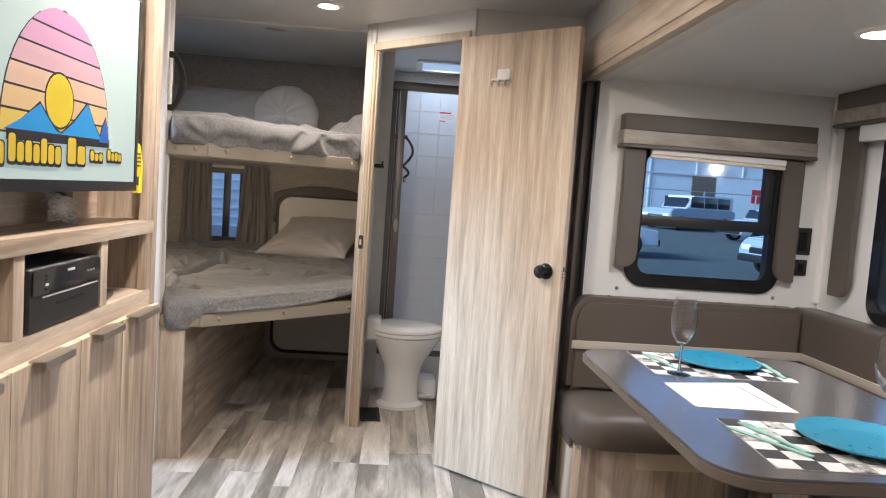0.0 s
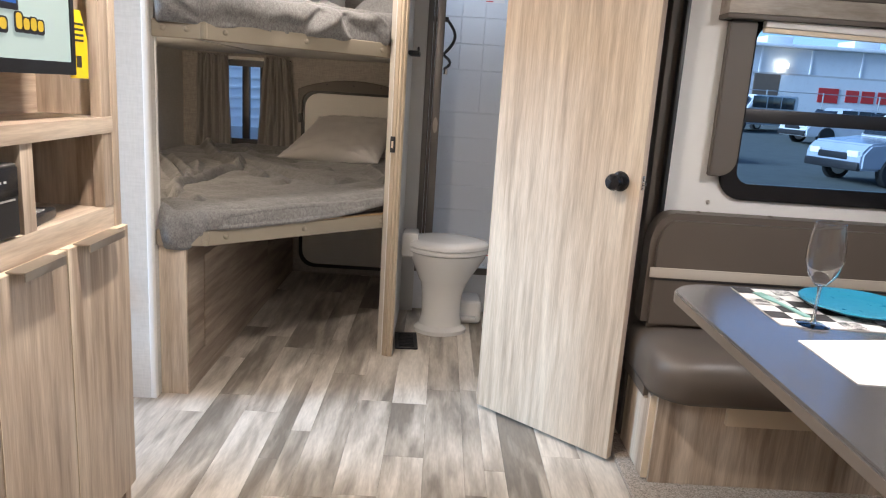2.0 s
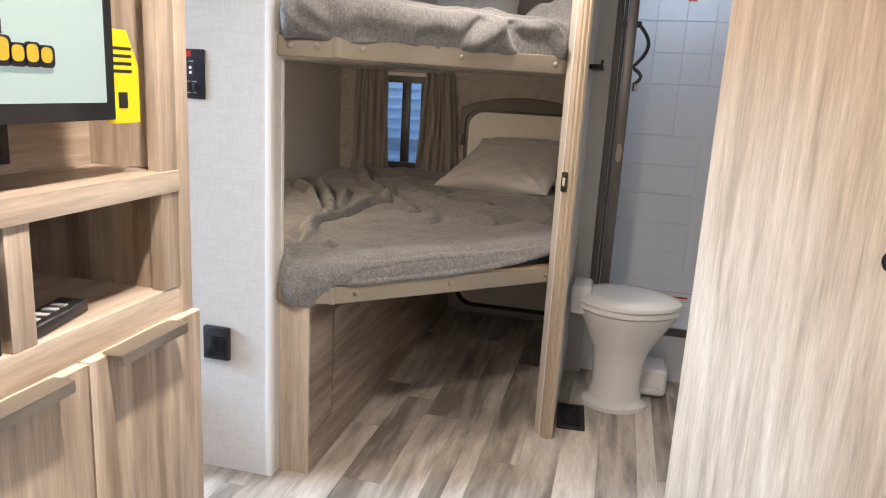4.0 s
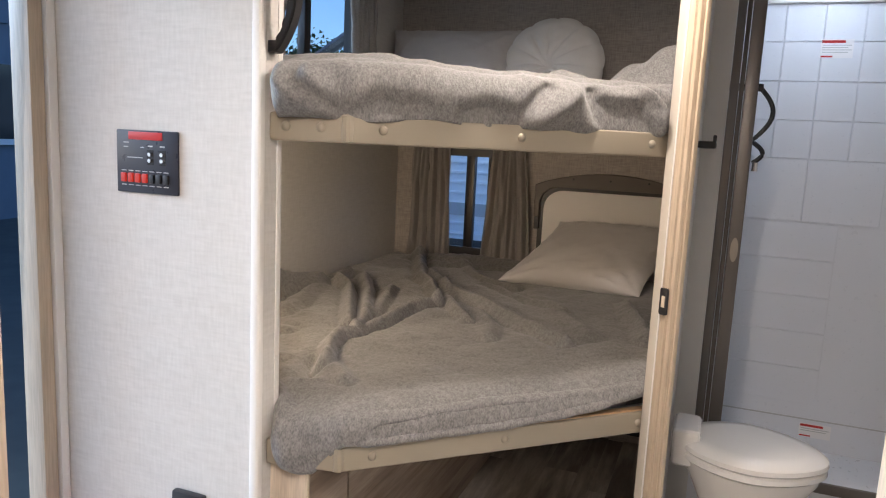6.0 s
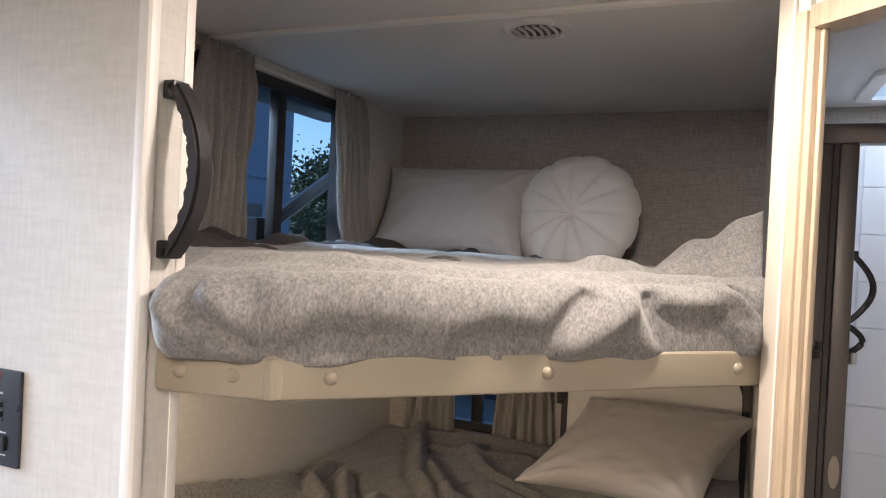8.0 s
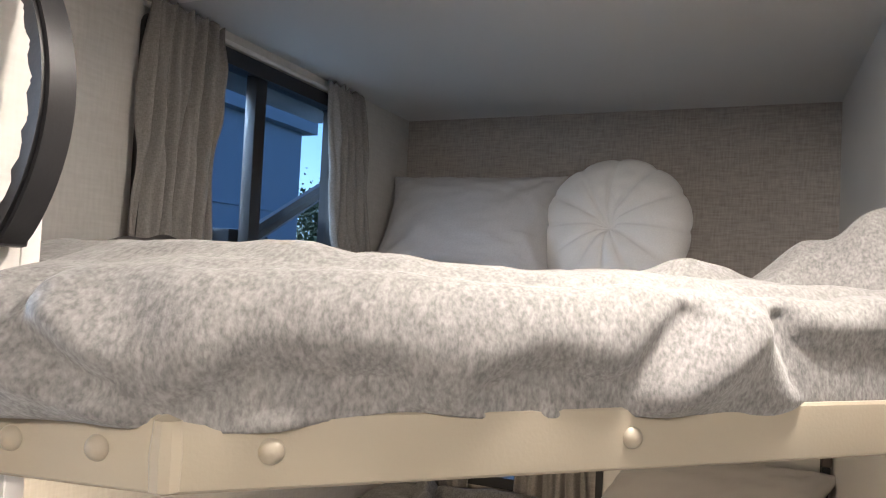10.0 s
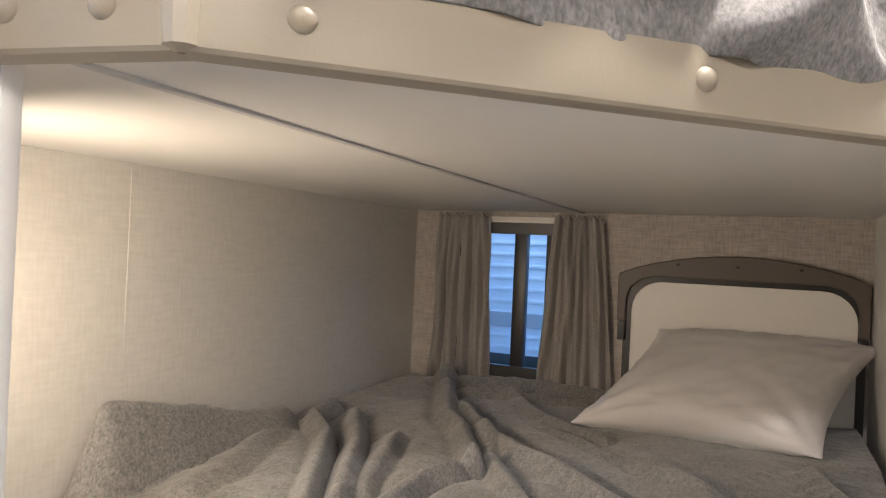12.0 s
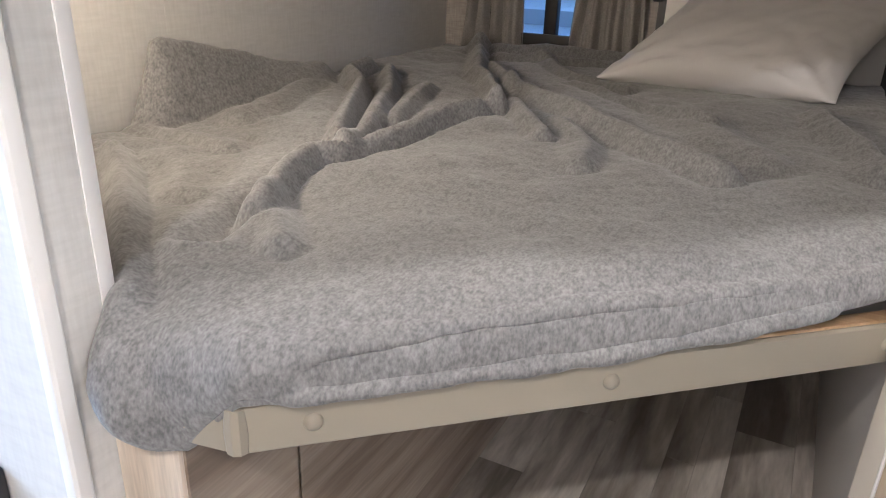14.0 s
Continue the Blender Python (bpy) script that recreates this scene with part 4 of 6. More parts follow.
hatch = thing("door_2", (-0.53, REAR, 0.06), "white rear cargo hatch door with black gasket", "hatch", kind="structure")
part("gasket", moved(prism(rounded(-0.858, 0.04, -0.196, 1.178, 0.10), 0.014, inner=rounded(-0.836, 0.062, -0.218, 1.156, 0.09)), REAR_PLATE), black_plastic, hatch)
part("panel", moved(prism(rounded(-0.838, 0.06, -0.216, 1.158, 0.09), 0.010, 0.003), REAR_PLATE), trim_white, hatch)
arch_o = [(-0.876, 1.03), (-0.876, 1.178)] + [(-0.876 + 0.694 * k / 12, 1.178 + 0.066 * math.sin(math.pi * k / 12) ** 0.8) for k in range(1, 12)] + [(-0.190, 1.178), (-0.190, 1.03)]
arch_i = [(-0.850, 1.03), (-0.850, 1.10)] + [(-0.850 + 0.09 * (1 - math.cos(t)), 1.10 + 0.072 * math.sin(t)) for t in (0.5, 1.0, 1.5)] + [(-0.75 + 0.42 * k / 4, 1.172) for k in range(5)] + [(-0.216 - 0.09 * (1 - math.cos(t)), 1.10 + 0.072 * math.sin(t)) for t in (1.5, 1.0, 0.5)] + [(-0.216, 1.10), (-0.216, 1.03)]
arch = thing("arched_valance", (-0.533, REAR, 1.03), "brown arched valance board over the rear hatch", "valance")
part("board", moved(prism(arch_o + arch_i[::-1], 0.03, 0.003, 1), REAR_PLATE @ Matrix.Translation((0, 0, 0.002))), brown_trim, arch)
for sx in (-0.70, -0.533, -0.365):
    part("screw", moved(lathe([(0.0, 0.003), (0.004, 0.002), (0.005, 0.0)], 10), REAR_PLATE @ Matrix.Translation((sx, 1.212, 0.032))), black_plastic, arch)
for sx in (-0.862, -0.204):
    solid("valance_latch", box(sx - 0.012, REAR - 0.03, 0.97, sx + 0.012, REAR - 0.002, 1.028, 0.004), black_plastic, "small black latch below the arched valance", "latch")


# ---- lights and vents ----
for x, y, z in PUCKS:
    puck = thing("ceiling_light", (x, y, z), "round recessed puck light glowing warm white", "ceiling light", "puck lights")
    part("ring", lathe([(0.048, -0.012), (0.060, -0.012), (0.066, -0.006), (0.066, -0.001), (0.048, -0.001)], 36), trim_white, puck, "", True)
    part("lens", lathe([(0.0, -0.016), (0.030, -0.015), (0.047, -0.010), (0.048, -0.002)], 36), puck_lens, puck, "glowing lens", True)
vent = thing("ceiling_vent", (-0.727, 4.012, TOP), "round grey ceiling air vent with curved louvres", "vent")
part("ring", lathe([(0.058, -0.002), (0.060, -0.010), (0.074, -0.008), (0.082, -0.002), (0.082, 0.0)], 40), vent_plastic, vent, "", True)
part("backing", lathe([(0.0, -0.002), (0.059, -0.0015)], 30), black_plastic, vent, "", True)
for k in range(6):
    part("louvre", tube([(-0.055 + 0.018 * k + 0.010 * math.sin(t * 3), -0.05 + 0.1 * t, -0.008) for t in (0.1, 0.3, 0.5, 0.7, 0.9)], 0.004, 6), vent_plastic, vent, "", True)
for k in range(4):
    part("screw", moved(lathe([(0.0, -0.012), (0.004, -0.011), (0.005, -0.008)], 10), pose(0.07 * math.cos(0.8 + k * 1.571), 0.07 * math.sin(0.8 + k * 1.571), 0)), trim_white, vent, "", True)

# ---- on the partition ----
reading = thing("reading_light", (-1.38, 3.18, 1.16), "small warm reading light on the bunk side of the partition", "lamp")
part("base", box(-1.42, 3.1815, 1.125, -1.34, 3.197, 1.195, 0.006), black_plastic, reading)
part("shade", moved(lathe([(0.018, -0.028), (0.030, -0.014), (0.034, 0.0), (0.031, 0.0), (0.016, -0.024)], 24), pose(-1.38, 3.226, 1.16, -90)), black_plastic, reading)
part("lens", moved(lathe([(0.0, -0.006), (0.030, -0.004)], 20), pose(-1.38, 3.226, 1.16, -90)), puck_lens, reading)
grab = thing("grab_handle", (-1.0, 3.14, 1.53), "black curved grab handle on the partition edge", "handle")


def handle_arc():
    bm = bmesh.new()
    n, rings = 22, []
    for i in range(n + 1):
        t = i / n
        bulge = math.sin(math.pi * t) ** 0.75
        x, z, th = -0.996 + 0.048 * bulge, 1.534 + 0.240 * t, 0.008 + 0.003 * bulge
        d = math.pi * (t - 0.5)
        nx, nz = math.cos(d * 0.55), math.sin(d * 0.55)
        rings.append([bm.verts.new((x + s * nx * th + (0.0035 * math.sin(i * 2.2) if s < 0 else 0), 3.142 + o, z + s * nz * th)) for s, o in ((-1, -0.016), (1, -0.016), (1, 0.016), (-1, 0.016))])
    for a, c in zip(rings, rings[1:]):
        for k in range(4):
            bm.faces.new((a[k], a[(k + 1) % 4], c[(k + 1) % 4], c[k]))
    bm.faces.new(rings[0]), bm.faces.new(rings[-1])
    bmesh.ops.recalc_face_normals(bm, faces=bm.faces)
    bmesh.ops.bevel(bm, geom=[e for e in bm.edges if e.calc_face_angle(0) > 0.8], offset=0.004, segments=2, affect="EDGES")
    return bm


part("grip", handle_arc(), black_plastic, grab)
for hz in (1.534, 1.756):
    part("foot", box(-1.006, 3.126, hz - 0.004, -0.985, 3.158, hz + 0.022, 0.004), black_plastic, grab)

monitor = thing("monitor_panel", (-1.308, 3.10, 1.21), "navy-black tank monitor panel with red switches", "control panel")
face = part("face_plate", box(-1.397, 3.094, 1.208, -1.218, 3.0995, 1.352, 0.003), navy, monitor)
part("display", box(-1.360, 3.0925, 1.330, -1.262, 3.0945, 1.348, 0.001), red, face, "dark red display strip")
for k in range(7):
    sw = part("switch", box(-1.381 + 0.0205 * k, 3.0885, 1.232, -1.367 + 0.0205 * k, 3.0945, 1.253, 0.002), red_lens if k < 4 else black_plastic, face, "red rocker switch" if k < 4 else "black rocker switch")
    part("switch_caption", box(-1.382 + 0.0205 * k, 3.0935, 1.2575, -1.368 + 0.0205 * k, 3.0942, 1.2595), grey_print, face)
    part("switch_caption", box(-1.382 + 0.0205 * k, 3.0935, 1.2245, -1.368 + 0.0205 * k, 3.0942, 1.2265), grey_print, face)
for kx in (-1.297, -1.262):
    for kz in (1.284, 1.298):
        part("knob", moved(cyl(0.0045, 0.006, 14), pose(kx, 3.092, kz, 90)), chrome, face)
    part("knob_plate", box(kx - 0.009, 3.0935, 1.274, kx + 0.009, 3.0942, 1.308), black_gloss, face)
    part("caption", box(kx - 0.007, 3.0935, 1.315, kx + 0.007, 3.0942, 1.318), grey_print, face)
for bx0, bx1, bz in ((-1.365, -1.320, 1.288), (-1.375, -1.362, 1.312), (-1.325, -1.315, 1.312), (-1.375, -1.360, 1.322)):
    part("caption", box(bx0, 3.0935, bz, bx1, 3.0942, bz + 0.0022), grey_print, face)
outlet0 = thing("outlet_cover", (-1.19, 3.10, 0.445), "black outlet cover low on the partition", "outlet")
part("cover", box(-1.235, 3.080, 0.39, -1.145, 3.0995, 0.50, 0.006), black_plastic, outlet0)
part("flap", box(-1.225, 3.076, 0.40, -1.155, 3.081, 0.47, 0.003), black_gloss, outlet0)
ext = thing("fire_extinguisher", (-1.45, 3.03, 0), "red fire extinguisher standing in the corner by the partition", "fire extinguisher")
part("cylinder", moved(lathe([(0, 0), (0.050, 0.0), (0.054, 0.01), (0.054, 0.25), (0.048, 0.285), (0.022, 0.305), (0.018, 0.315), (0.0, 0.315)], 28), pose(-1.45, 3.035, 0)), red, ext)
part("valve", box(-1.468, 3.017, 0.313, -1.432, 3.053, 0.345, 0.006), black_plastic, ext)
part("lever", box(-1.460, 2.985, 0.345, -1.440, 3.055, 0.358, 0.004), black_plastic, ext)
part("nozzle", tube([(-1.45, 3.0, 0.33), (-1.44, 2.975, 0.32), (-1.43, 2.965, 0.29)], 0.010, 10), black_plastic, ext)

# ---- cabinet wall with television ----
CX = -0.80
cab = thing("media_cabinet", (CX, 1.3, 0), "oak laminate media cabinet wall with open cubbies", "cabinet")
part("end_panel", box(-1.672, 2.385, -0.0575, CX + 0.004, 2.42, 2.127, 0.003), wood_up, cab)
part("post", box(CX - 0.025, 2.335, 0.885, CX + 0.002, 2.385, 2.127, 0.002), wood_up, cab)
part("niche_back", box(-0.985, 0.0, 1.09, -0.97, 2.385, 2.127), wood_along, cab)
part("niche_side", box(-0.97, 2.365, 1.11, CX - 0.025, 2.385, 2.127), wood_up, cab)
part("bulkhead", box(-0.97, 0.0, 1.93, CX, 2.335, 2.127, 0.002), wood_along, cab)
part("shelf", box(-0.97, 0.0, 1.068, CX + 0.006, 2.385, 1.108, 0.003), wood_along, cab)
part("cubby_floor", box(-1.20, 0.0, 0.825, CX, 2.385, 0.885, 0.002), wood_along, cab)
part("cubby_back", box(-1.12, 0.0, 0.885, -1.105, 2.385, 1.068), wood_along, cab)
for y0, y1 in ((1.99, 2.035), (1.545, 1.59), (1.05, 1.10), (0.55, 0.60)):
    part("divider", box(-1.105, y0, 0.885, CX, y1, 1.068, 0.002), wood_up, cab)
part("cubby_side", box(-1.105, 2.345, 0.885, CX - 0.025, 2.385, 1.068), wood_up, cab)
part("toe_kick", box(-0.86, 0.0, -0.0575, -0.84, 2.385, 0.08), black_plastic, cab)
part("carcass", box(-1.0, 0.0, 0.08, CX - 0.002, 2.385, 0.825), wood_up, cab)
for y0, y1, h0, h1 in ((2.113, 2.418, 2.15, 2.33), (1.838, 2.107, 1.895, 2.045), (1.51, 1.832, 1.59, 1.735), (1.18, 1.505, 1.26, 1.42), (0.85, 1.175, 0.93, 1.09)):
    d = part("door", box(CX, y0, 0.085, CX + 0.020, y1, 0.826, 0.0015), wood_up, cab)
    part("edge_strip", box(CX, y0 + 0.001, 0.8262, CX + 0.020, y1 - 0.001, 0.8285), edge_band, d)
    part("edge_strip", box(CX + 0.001, y0 - 0.0022, 0.09, CX + 0.0205, y0 - 0.0002, 0.825), edge_band, d)
    part("pull", join(box(CX + 0.012, h0, 0.829, CX + 0.052, h1, 0.833, 0.001), box(CX + 0.049, h0, 0.814, CX + 0.052, h1, 0.833, 0.001)), pull_metal, d, "brushed nickel edge pull")
radio = thing("stereo_unit", (CX, 1.78, 0.885), "black built-in stereo with disc slot", "stereo")
case = part("case", box(-0.96, 1.602, 0.889, CX + 0.004, 1.972, 1.034, 0.008, 3), black_plastic, radio)
part("front_panel", box(CX + 0.004, 1.612, 0.970, CX + 0.008, 1.965, 1.028, 0.002), black_gloss, case)
part("trim_line", box(CX + 0.004, 1.66, 0.962, CX + 0.0065, 1.955, 0.9655), grey_print, case)
part("disc_slot", box(CX + 0.003, 1.73, 0.938, CX + 0.0055, 1.88, 0.943), black_gloss, case)
for k in range(4):
    part("button", box(CX + 0.008, 1.665, 0.978 + 0.011 * k, CX + 0.0105, 1.678, 0.984 + 0.011 * k, 0.001), grey_print if k == 1 else black_plastic, case)
part("badge", box(CX + 0.008, 1.775, 1.012, CX + 0.0092, 1.812, 1.018), grey_print, case)
for k in range(3):
    part("status_mark", box(CX + 0.008, 1.885 + 0.016 * k, 0.999, CX + 0.0092, 1.893 + 0.016 * k, 1.003), grey_print, case)
rem = thing("remote_control", (-0.86, 2.11, 0.885), "black remote control lying in the cubby", "remote")
part("body", moved(box(-0.025, -0.075, 0, 0.025, 0.075, 0.022, 0.006, 3), pose(-0.85, 2.11, 0.8855, 0, 0, 12)), black_plastic, rem)
for k in range(4):
    part("button", moved(box(-0.012, -0.05 + 0.025 * k, 0.021, 0.012, -0.038 + 0.025 * k, 0.024, 0.001), pose(-0.85, 2.11, 0.8855, 0, 0, 12)), grey_print, rem)
out1 = thing("outlet_cover", (-0.97, 2.0, 1.16), "black twin outlet plate behind the television", "outlet")
part("plate", box(-0.97, 2.05, 1.125, -0.958, 2.17, 1.205, 0.003), black_plastic, out1)
part("insert", box(-0.959, 2.07, 1.14, -0.955, 2.15, 1.19, 0.002), black_gloss, out1)
bag = thing("wrapped_cable", (-0.9, 1.98, 1.108), "coiled cable in a clear plastic bag", "cable")
part("coil", tube([(-0.91 + 0.018 * math.sin(9.0 * k), 1.90 + 0.006 * k, 1.205 - 0.0045 * k + 0.016 * math.cos(7 * k)) for k in range(22)], 0.004, 7), grey_print, bag)
part("bag", moved(cushion_shape(0.15, 0.085, 0.012, 2.2), pose(-0.905, 1.985, 1.150, 78, 12, 84)), plain("cloudy_plastic_bag", (0.42, 0.39, 0.36), 0.12, vary=0.3), bag, "cloudy plastic bag")

TX = -0.803
tv = thing("television", (TX, 1.7, 1.108), "flat television showing a sunset emblem, yellow tag on its side", "television")
part("housing", box(-0.860, 1.255, 1.205, TX, 2.222, 1.775, 0.004), black_plastic, tv)
part("bezel", moved(prism(rounded(1.255, 1.205, 2.222, 1.775, 0.004), 0.006, inner=rounded(1.267, 1.232, 2.208, 1.763, 0.002)), Matrix.Translation((TX, 0, 0)) @ YZ), black_gloss, tv)
screen = part("screen", box(TX, 1.266, 1.231, TX + 0.002, 2.209, 1.764), glowing("screen_pale_mint", (0.62, 0.78, 0.74), 0.33), tv)
part("wall_mount", box(-0.97, 1.60, 1.35, -0.860, 1.90, 1.60, 0.005), black_plastic, tv)
tag = part("energy_tag", moved(prism([(2.212, 1.198), (2.292, 1.198), (2.292, 1.29), (2.265, 1.347), (2.225, 1.347)], 0.0015), Matrix.Translation((-0.806, 0, 0)) @ YZ), yellow, tv, "yellow energy tag")
for k in range(4):
    part("print_bar", box(-0.8045, 2.23, 1.315 - 0.012 * k, -0.804, 2.275, 1.320 - 0.012 * k), black_plastic, tag)
part("print_block", box(-0.8045, 2.24, 1.222, -0.804, 2.262, 1.248), black_plastic, tag)


def on_screen(pts, name, colour, lift, strength=0.31):
    part(name, moved(prism(pts, 0.0004), Matrix.Translation((TX + 0.002 + lift, 0, 0)) @ YZ), glowing("screen_" + name, colour, strength), screen)


EC, EB, EH, EW = 1.745, 1.33, 0.295, 0.268


def dome(z):
    k = min(1, max(0, (z - EB) / EH))
    return EW * math.sqrt(max(0, 1 - k ** 2.0)) + 0.0


def band(z0, z1, shrink=0.0):
    n = 10
    zs = [z0 + (z1 - z0) * k / n for k in range(n + 1)]
    return [(EC + dome(z) - shrink, z) for z in zs] + [(EC - dome(z) + shrink, z) for z in reversed(zs)]


on_screen(band(EB - 0.004, EB + EH), "emblem_outline", (0.02, 0.02, 0.03), 0.0004)
stripes = ((0.76, 0.36, 0.62), (0.80, 0.42, 0.60), (0.82, 0.50, 0.55), (0.86, 0.58, 0.42), (0.88, 0.60, 0.30), (0.88, 0.62, 0.14))
for k, col in enumerate(stripes):
    hi = EB + EH * (1 - k / 6) - 0.004
    on_screen(band(EB + EH * (1 - (k + 1) / 6), hi - 0.001, 0.004), "emblem_band", col, 0.0009)
on_screen([(1.728 + 0.072 * math.cos(t * 0.2618), 1.415 + 0.066 * math.sin(t * 0.2618)) for t in range(24)], "emblem_sun_line", (0.02, 0.02, 0.03), 0.0014)
on_screen([(1.728 + 0.067 * math.cos(t * 0.2618), 1.415 + 0.061 * math.sin(t * 0.2618)) for t in range(24)], "emblem_sun", (0.85, 0.64, 0.03), 0.0019)
for nm, col, gr in (("emblem_peak_line", (0.02, 0.02, 0.03), 0.006), ("emblem_peak", (0.02, 0.36, 0.80), 0.0)):
    lift = 0.0024 if gr else 0.0029
    on_screen([(1.49, 1.332), (1.56, 1.36), (1.635, 1.398 + gr), (1.67, 1.372 + gr), (1.71, 1.345 + gr), (1.78, 1.332)], nm, col, lift)
    on_screen([(1.72 - gr, 1.332), (1.80, 1.372 + gr), (1.872, 1.424 + gr), (1.915, 1.375 + gr), (1.968 + gr, 1.334)], nm, col, lift + 0.0003)
    on_screen([(1.945 - gr, 1.334), (1.965, 1.375 + gr), (1.985, 1.398 + gr), (2.006 + gr, 1.334)], nm, (0.03, 0.16, 0.62) if not gr else col, lift + 0.0006)
on_screen([(1.50, 1.335), (1.50, 1.312), (2.012, 1.322), (2.012, 1.342)], "emblem_bar", (0.02, 0.02, 0.03), 0.0034)
WORDS = ((1.395, 1.262, 0.056, 0.034, 3), (1.508, 1.268, 0.058, 0.033, 7), (1.768, 1.272, 0.062, 0.052, 2), (1.893, 1.284, 0.026, 0.027, 3), (2.000, 1.288, 0.030, 0.025, 4))
for y0, z0, h, w, count in WORDS:
    for k in range(count):
        tall = h * (1.0, 0.72, 0.8, 0.7, 0.95, 0.74, 0.7)[k % 7]
        for nm, col, grow, lift in (("emblem_glyph_shadow", (0.02, 0.02, 0.03), 0.005, 0.0039), ("emblem_glyph", (0.85, 0.60, 0.05), 0.0, 0.0044)):
            on_screen(rounded(y0 + w * k - grow, z0 - grow * 1.4, y0 + w * (k + 0.82) + grow, z0 + tall + grow * 0.6, min(0.3 * w, 0.009), 3), nm, col, lift)

# the cabinet wall and what stands in it sit a little nearer the aisle
NEAR = Matrix.Translation((0, 0, 1.268)) @ Matrix.Scale(0.9563, 4) @ Matrix.Translation((0, 0, -1.268))
for ob in (cab, radio, rem, out1, bag, tv):
    ob.matrix_basis = NEAR @ ob.matrix_basis

# ---- entry doorway in the left wall ----
entry = thing("door_3", (LEFT, 2.75, 0), "open entry doorway with white frame", "doorway", kind="structure")
part("jamb", box(LEFT - 0.055, 2.42, 0, LEFT + 0.004, 2.445, 1.95, 0.003), trim_white, entry)
part("jamb", box(LEFT - 0.055, 3.036, 0, LEFT + 0.006, 3.0745, 1.95, 0.003), frame_oak, entry, "pale oak jamb")
part("head", box(LEFT - 0.055, 2.445, 1.925, LEFT + 0.004, 3.035, 1.95, 0.003), trim_white, entry)
part("sill", box(LEFT - 0.055, 2.445, -0.01, LEFT + 0.0, 3.035, 0.012, 0.003), metal_taupe, entry)

# ---- slide-out with the dinette ----
SX, SY, ST = 1.83, 2.95, 1.78
solid("slide_floor", box(0.70, -0.6, 0.0, SX + 0.05, SY + 0.05, 0.022, 0.006), carpet_mat, "speckled brown carpet on the slide-out floor", "carpet", "structure")
solid("slide_ceiling", box(RIGHT - 0.0, -0.6, ST, SX + 0.05, SY + 0.05, ST + 0.04), ceiling_mat, "off-white slide-out ceiling", "ceiling", "structure")
solid("wall_slide_end", join(*[box(a, SY, c, b, SY + 0.05, d) for a, b, c, d in holes(0.79, SX + 0.05, 0.02, ST, [(1.0, 1.605, 0.965, 1.51)])]), white_panel, "smooth white end wall of the slide-out", "wall", "structure")
solid("wall_slide_back", join(*[box(SX, a, c, SX + 0.05, b, d) for a, b, c, d in holes(-0.6, SY, 0.02, ST, [(1.25, 2.58, 0.92, 1.64)])]), white_panel, "smooth white back wall of the slide-out", "wall", "structure")
solid("wall_slide_front", box(RIGHT, -0.65, 0.0, SX + 0.05, -0.6, ST), paper_white, "white front end wall of the slide-out", "wall", "structure")
solid("slide_corner_trim", box(SX - 0.022, SY - 0.022, 0.9, SX, SY, ST, 0.006), trim_white, "white corner bead", "trim", "structure")
header = thing("slide_header", (0.76, 1.2, 1.77), "oak laminate header beam over the slide-out", "beam", kind="structure")
part("face_board", box(0.742, -0.62, 1.80, 0.779, 3.12, 1.935, 0.003), wood_along, header)
part("lower_lip", box(0.748, -0.62, 1.772, 0.81, 3.115, 1.80, 0.003), wood_along, header)
part("end_block", box(0.738, 3.09, 1.775, 0.78, 3.135, 1.94, 0.003), wood_up, header)
solid("slide_column", box(0.752, 2.985, 0.02, 0.800, 3.05, 1.772, 0.004), brown_trim, "brown vertical trim at the slide-out's end", "trim", "structure")
solid("slide_seal", box(0.742, 3.052, 0.02, 0.778, 3.085, 1.772, 0.006), plain("grey_seal", (0.45, 0.47, 0.5), 0.5), "grey rubber seal beside the slide-out", "trim", "structure")
solid("end_jamb", box(0.786, 2.946, 0.02, 0.80, 2.984, 1.77, 0.003), black_plastic, "black slim jamb at the slide-out's end", "trim", "structure")


def slide_window(name, a, c, z0, z1, basis, label, rail):
    ob = thing(name, tuple(basis @ Vector(((a + c) / 2, z0, 0))), label, "window", kind="structure")
    part("window_frame", moved(prism(rounded(a - 0.035, z0 - 0.038, c + 0.035, z1 + 0.03, 0.085, 8), 0.014, 0.004, 2, inner=rounded(a + 0.022, z0 + 0.018, c - 0.022, z1 - 0.018, 0.045, 8)), basis @ Matrix.Translation((0, 0, 0.001))), black_gloss, ob)
    part("liner", moved(prism(rounded(a + 0.001, z0 + 0.001, c - 0.001, z1 - 0.001, 0.03, 8), 0.049, inner=rounded(a + 0.016, z0 + 0.014, c - 0.016, z1 - 0.014, 0.03, 8)), basis @ Matrix.Translation((0, 0, -0.049))), black_plastic, ob)
    if rail:
        part("meeting_rail", moved(box(a + 0.01, rail - 0.026, -0.035, c - 0.01, rail + 0.02, 0.006, 0.004), basis), black_plastic, ob)
        part("sash_stile", moved(box(c - 0.06, rail, -0.03, c - 0.015, z1 - 0.01, 0.004, 0.003), basis), black_plastic, ob)
    pane = part("pane", moved(box(a + 0.014, z0 + 0.012, -0.030, c - 0.014, z1 - 0.012, -0.026), basis), glass_pane, ob)
    pane.visible_shadow = False


END_PLATE = Matrix.Translation((0, SY, 0)) @ XZ
BACK_PLATE = Matrix.Translation((SX, 0, 0)) @ Matrix.Scale(-1, 4, (1, 0, 0)) @ YZ
slide_window("window_3", 1.0, 1.605, 0.965, 1.51, END_PLATE, "black-framed rounded dinette window", 1.212)
slide_window("window_4", 1.25, 2.58, 0.92, 1.64, BACK_PLATE, "large black-framed side window behind the dinette", 0)


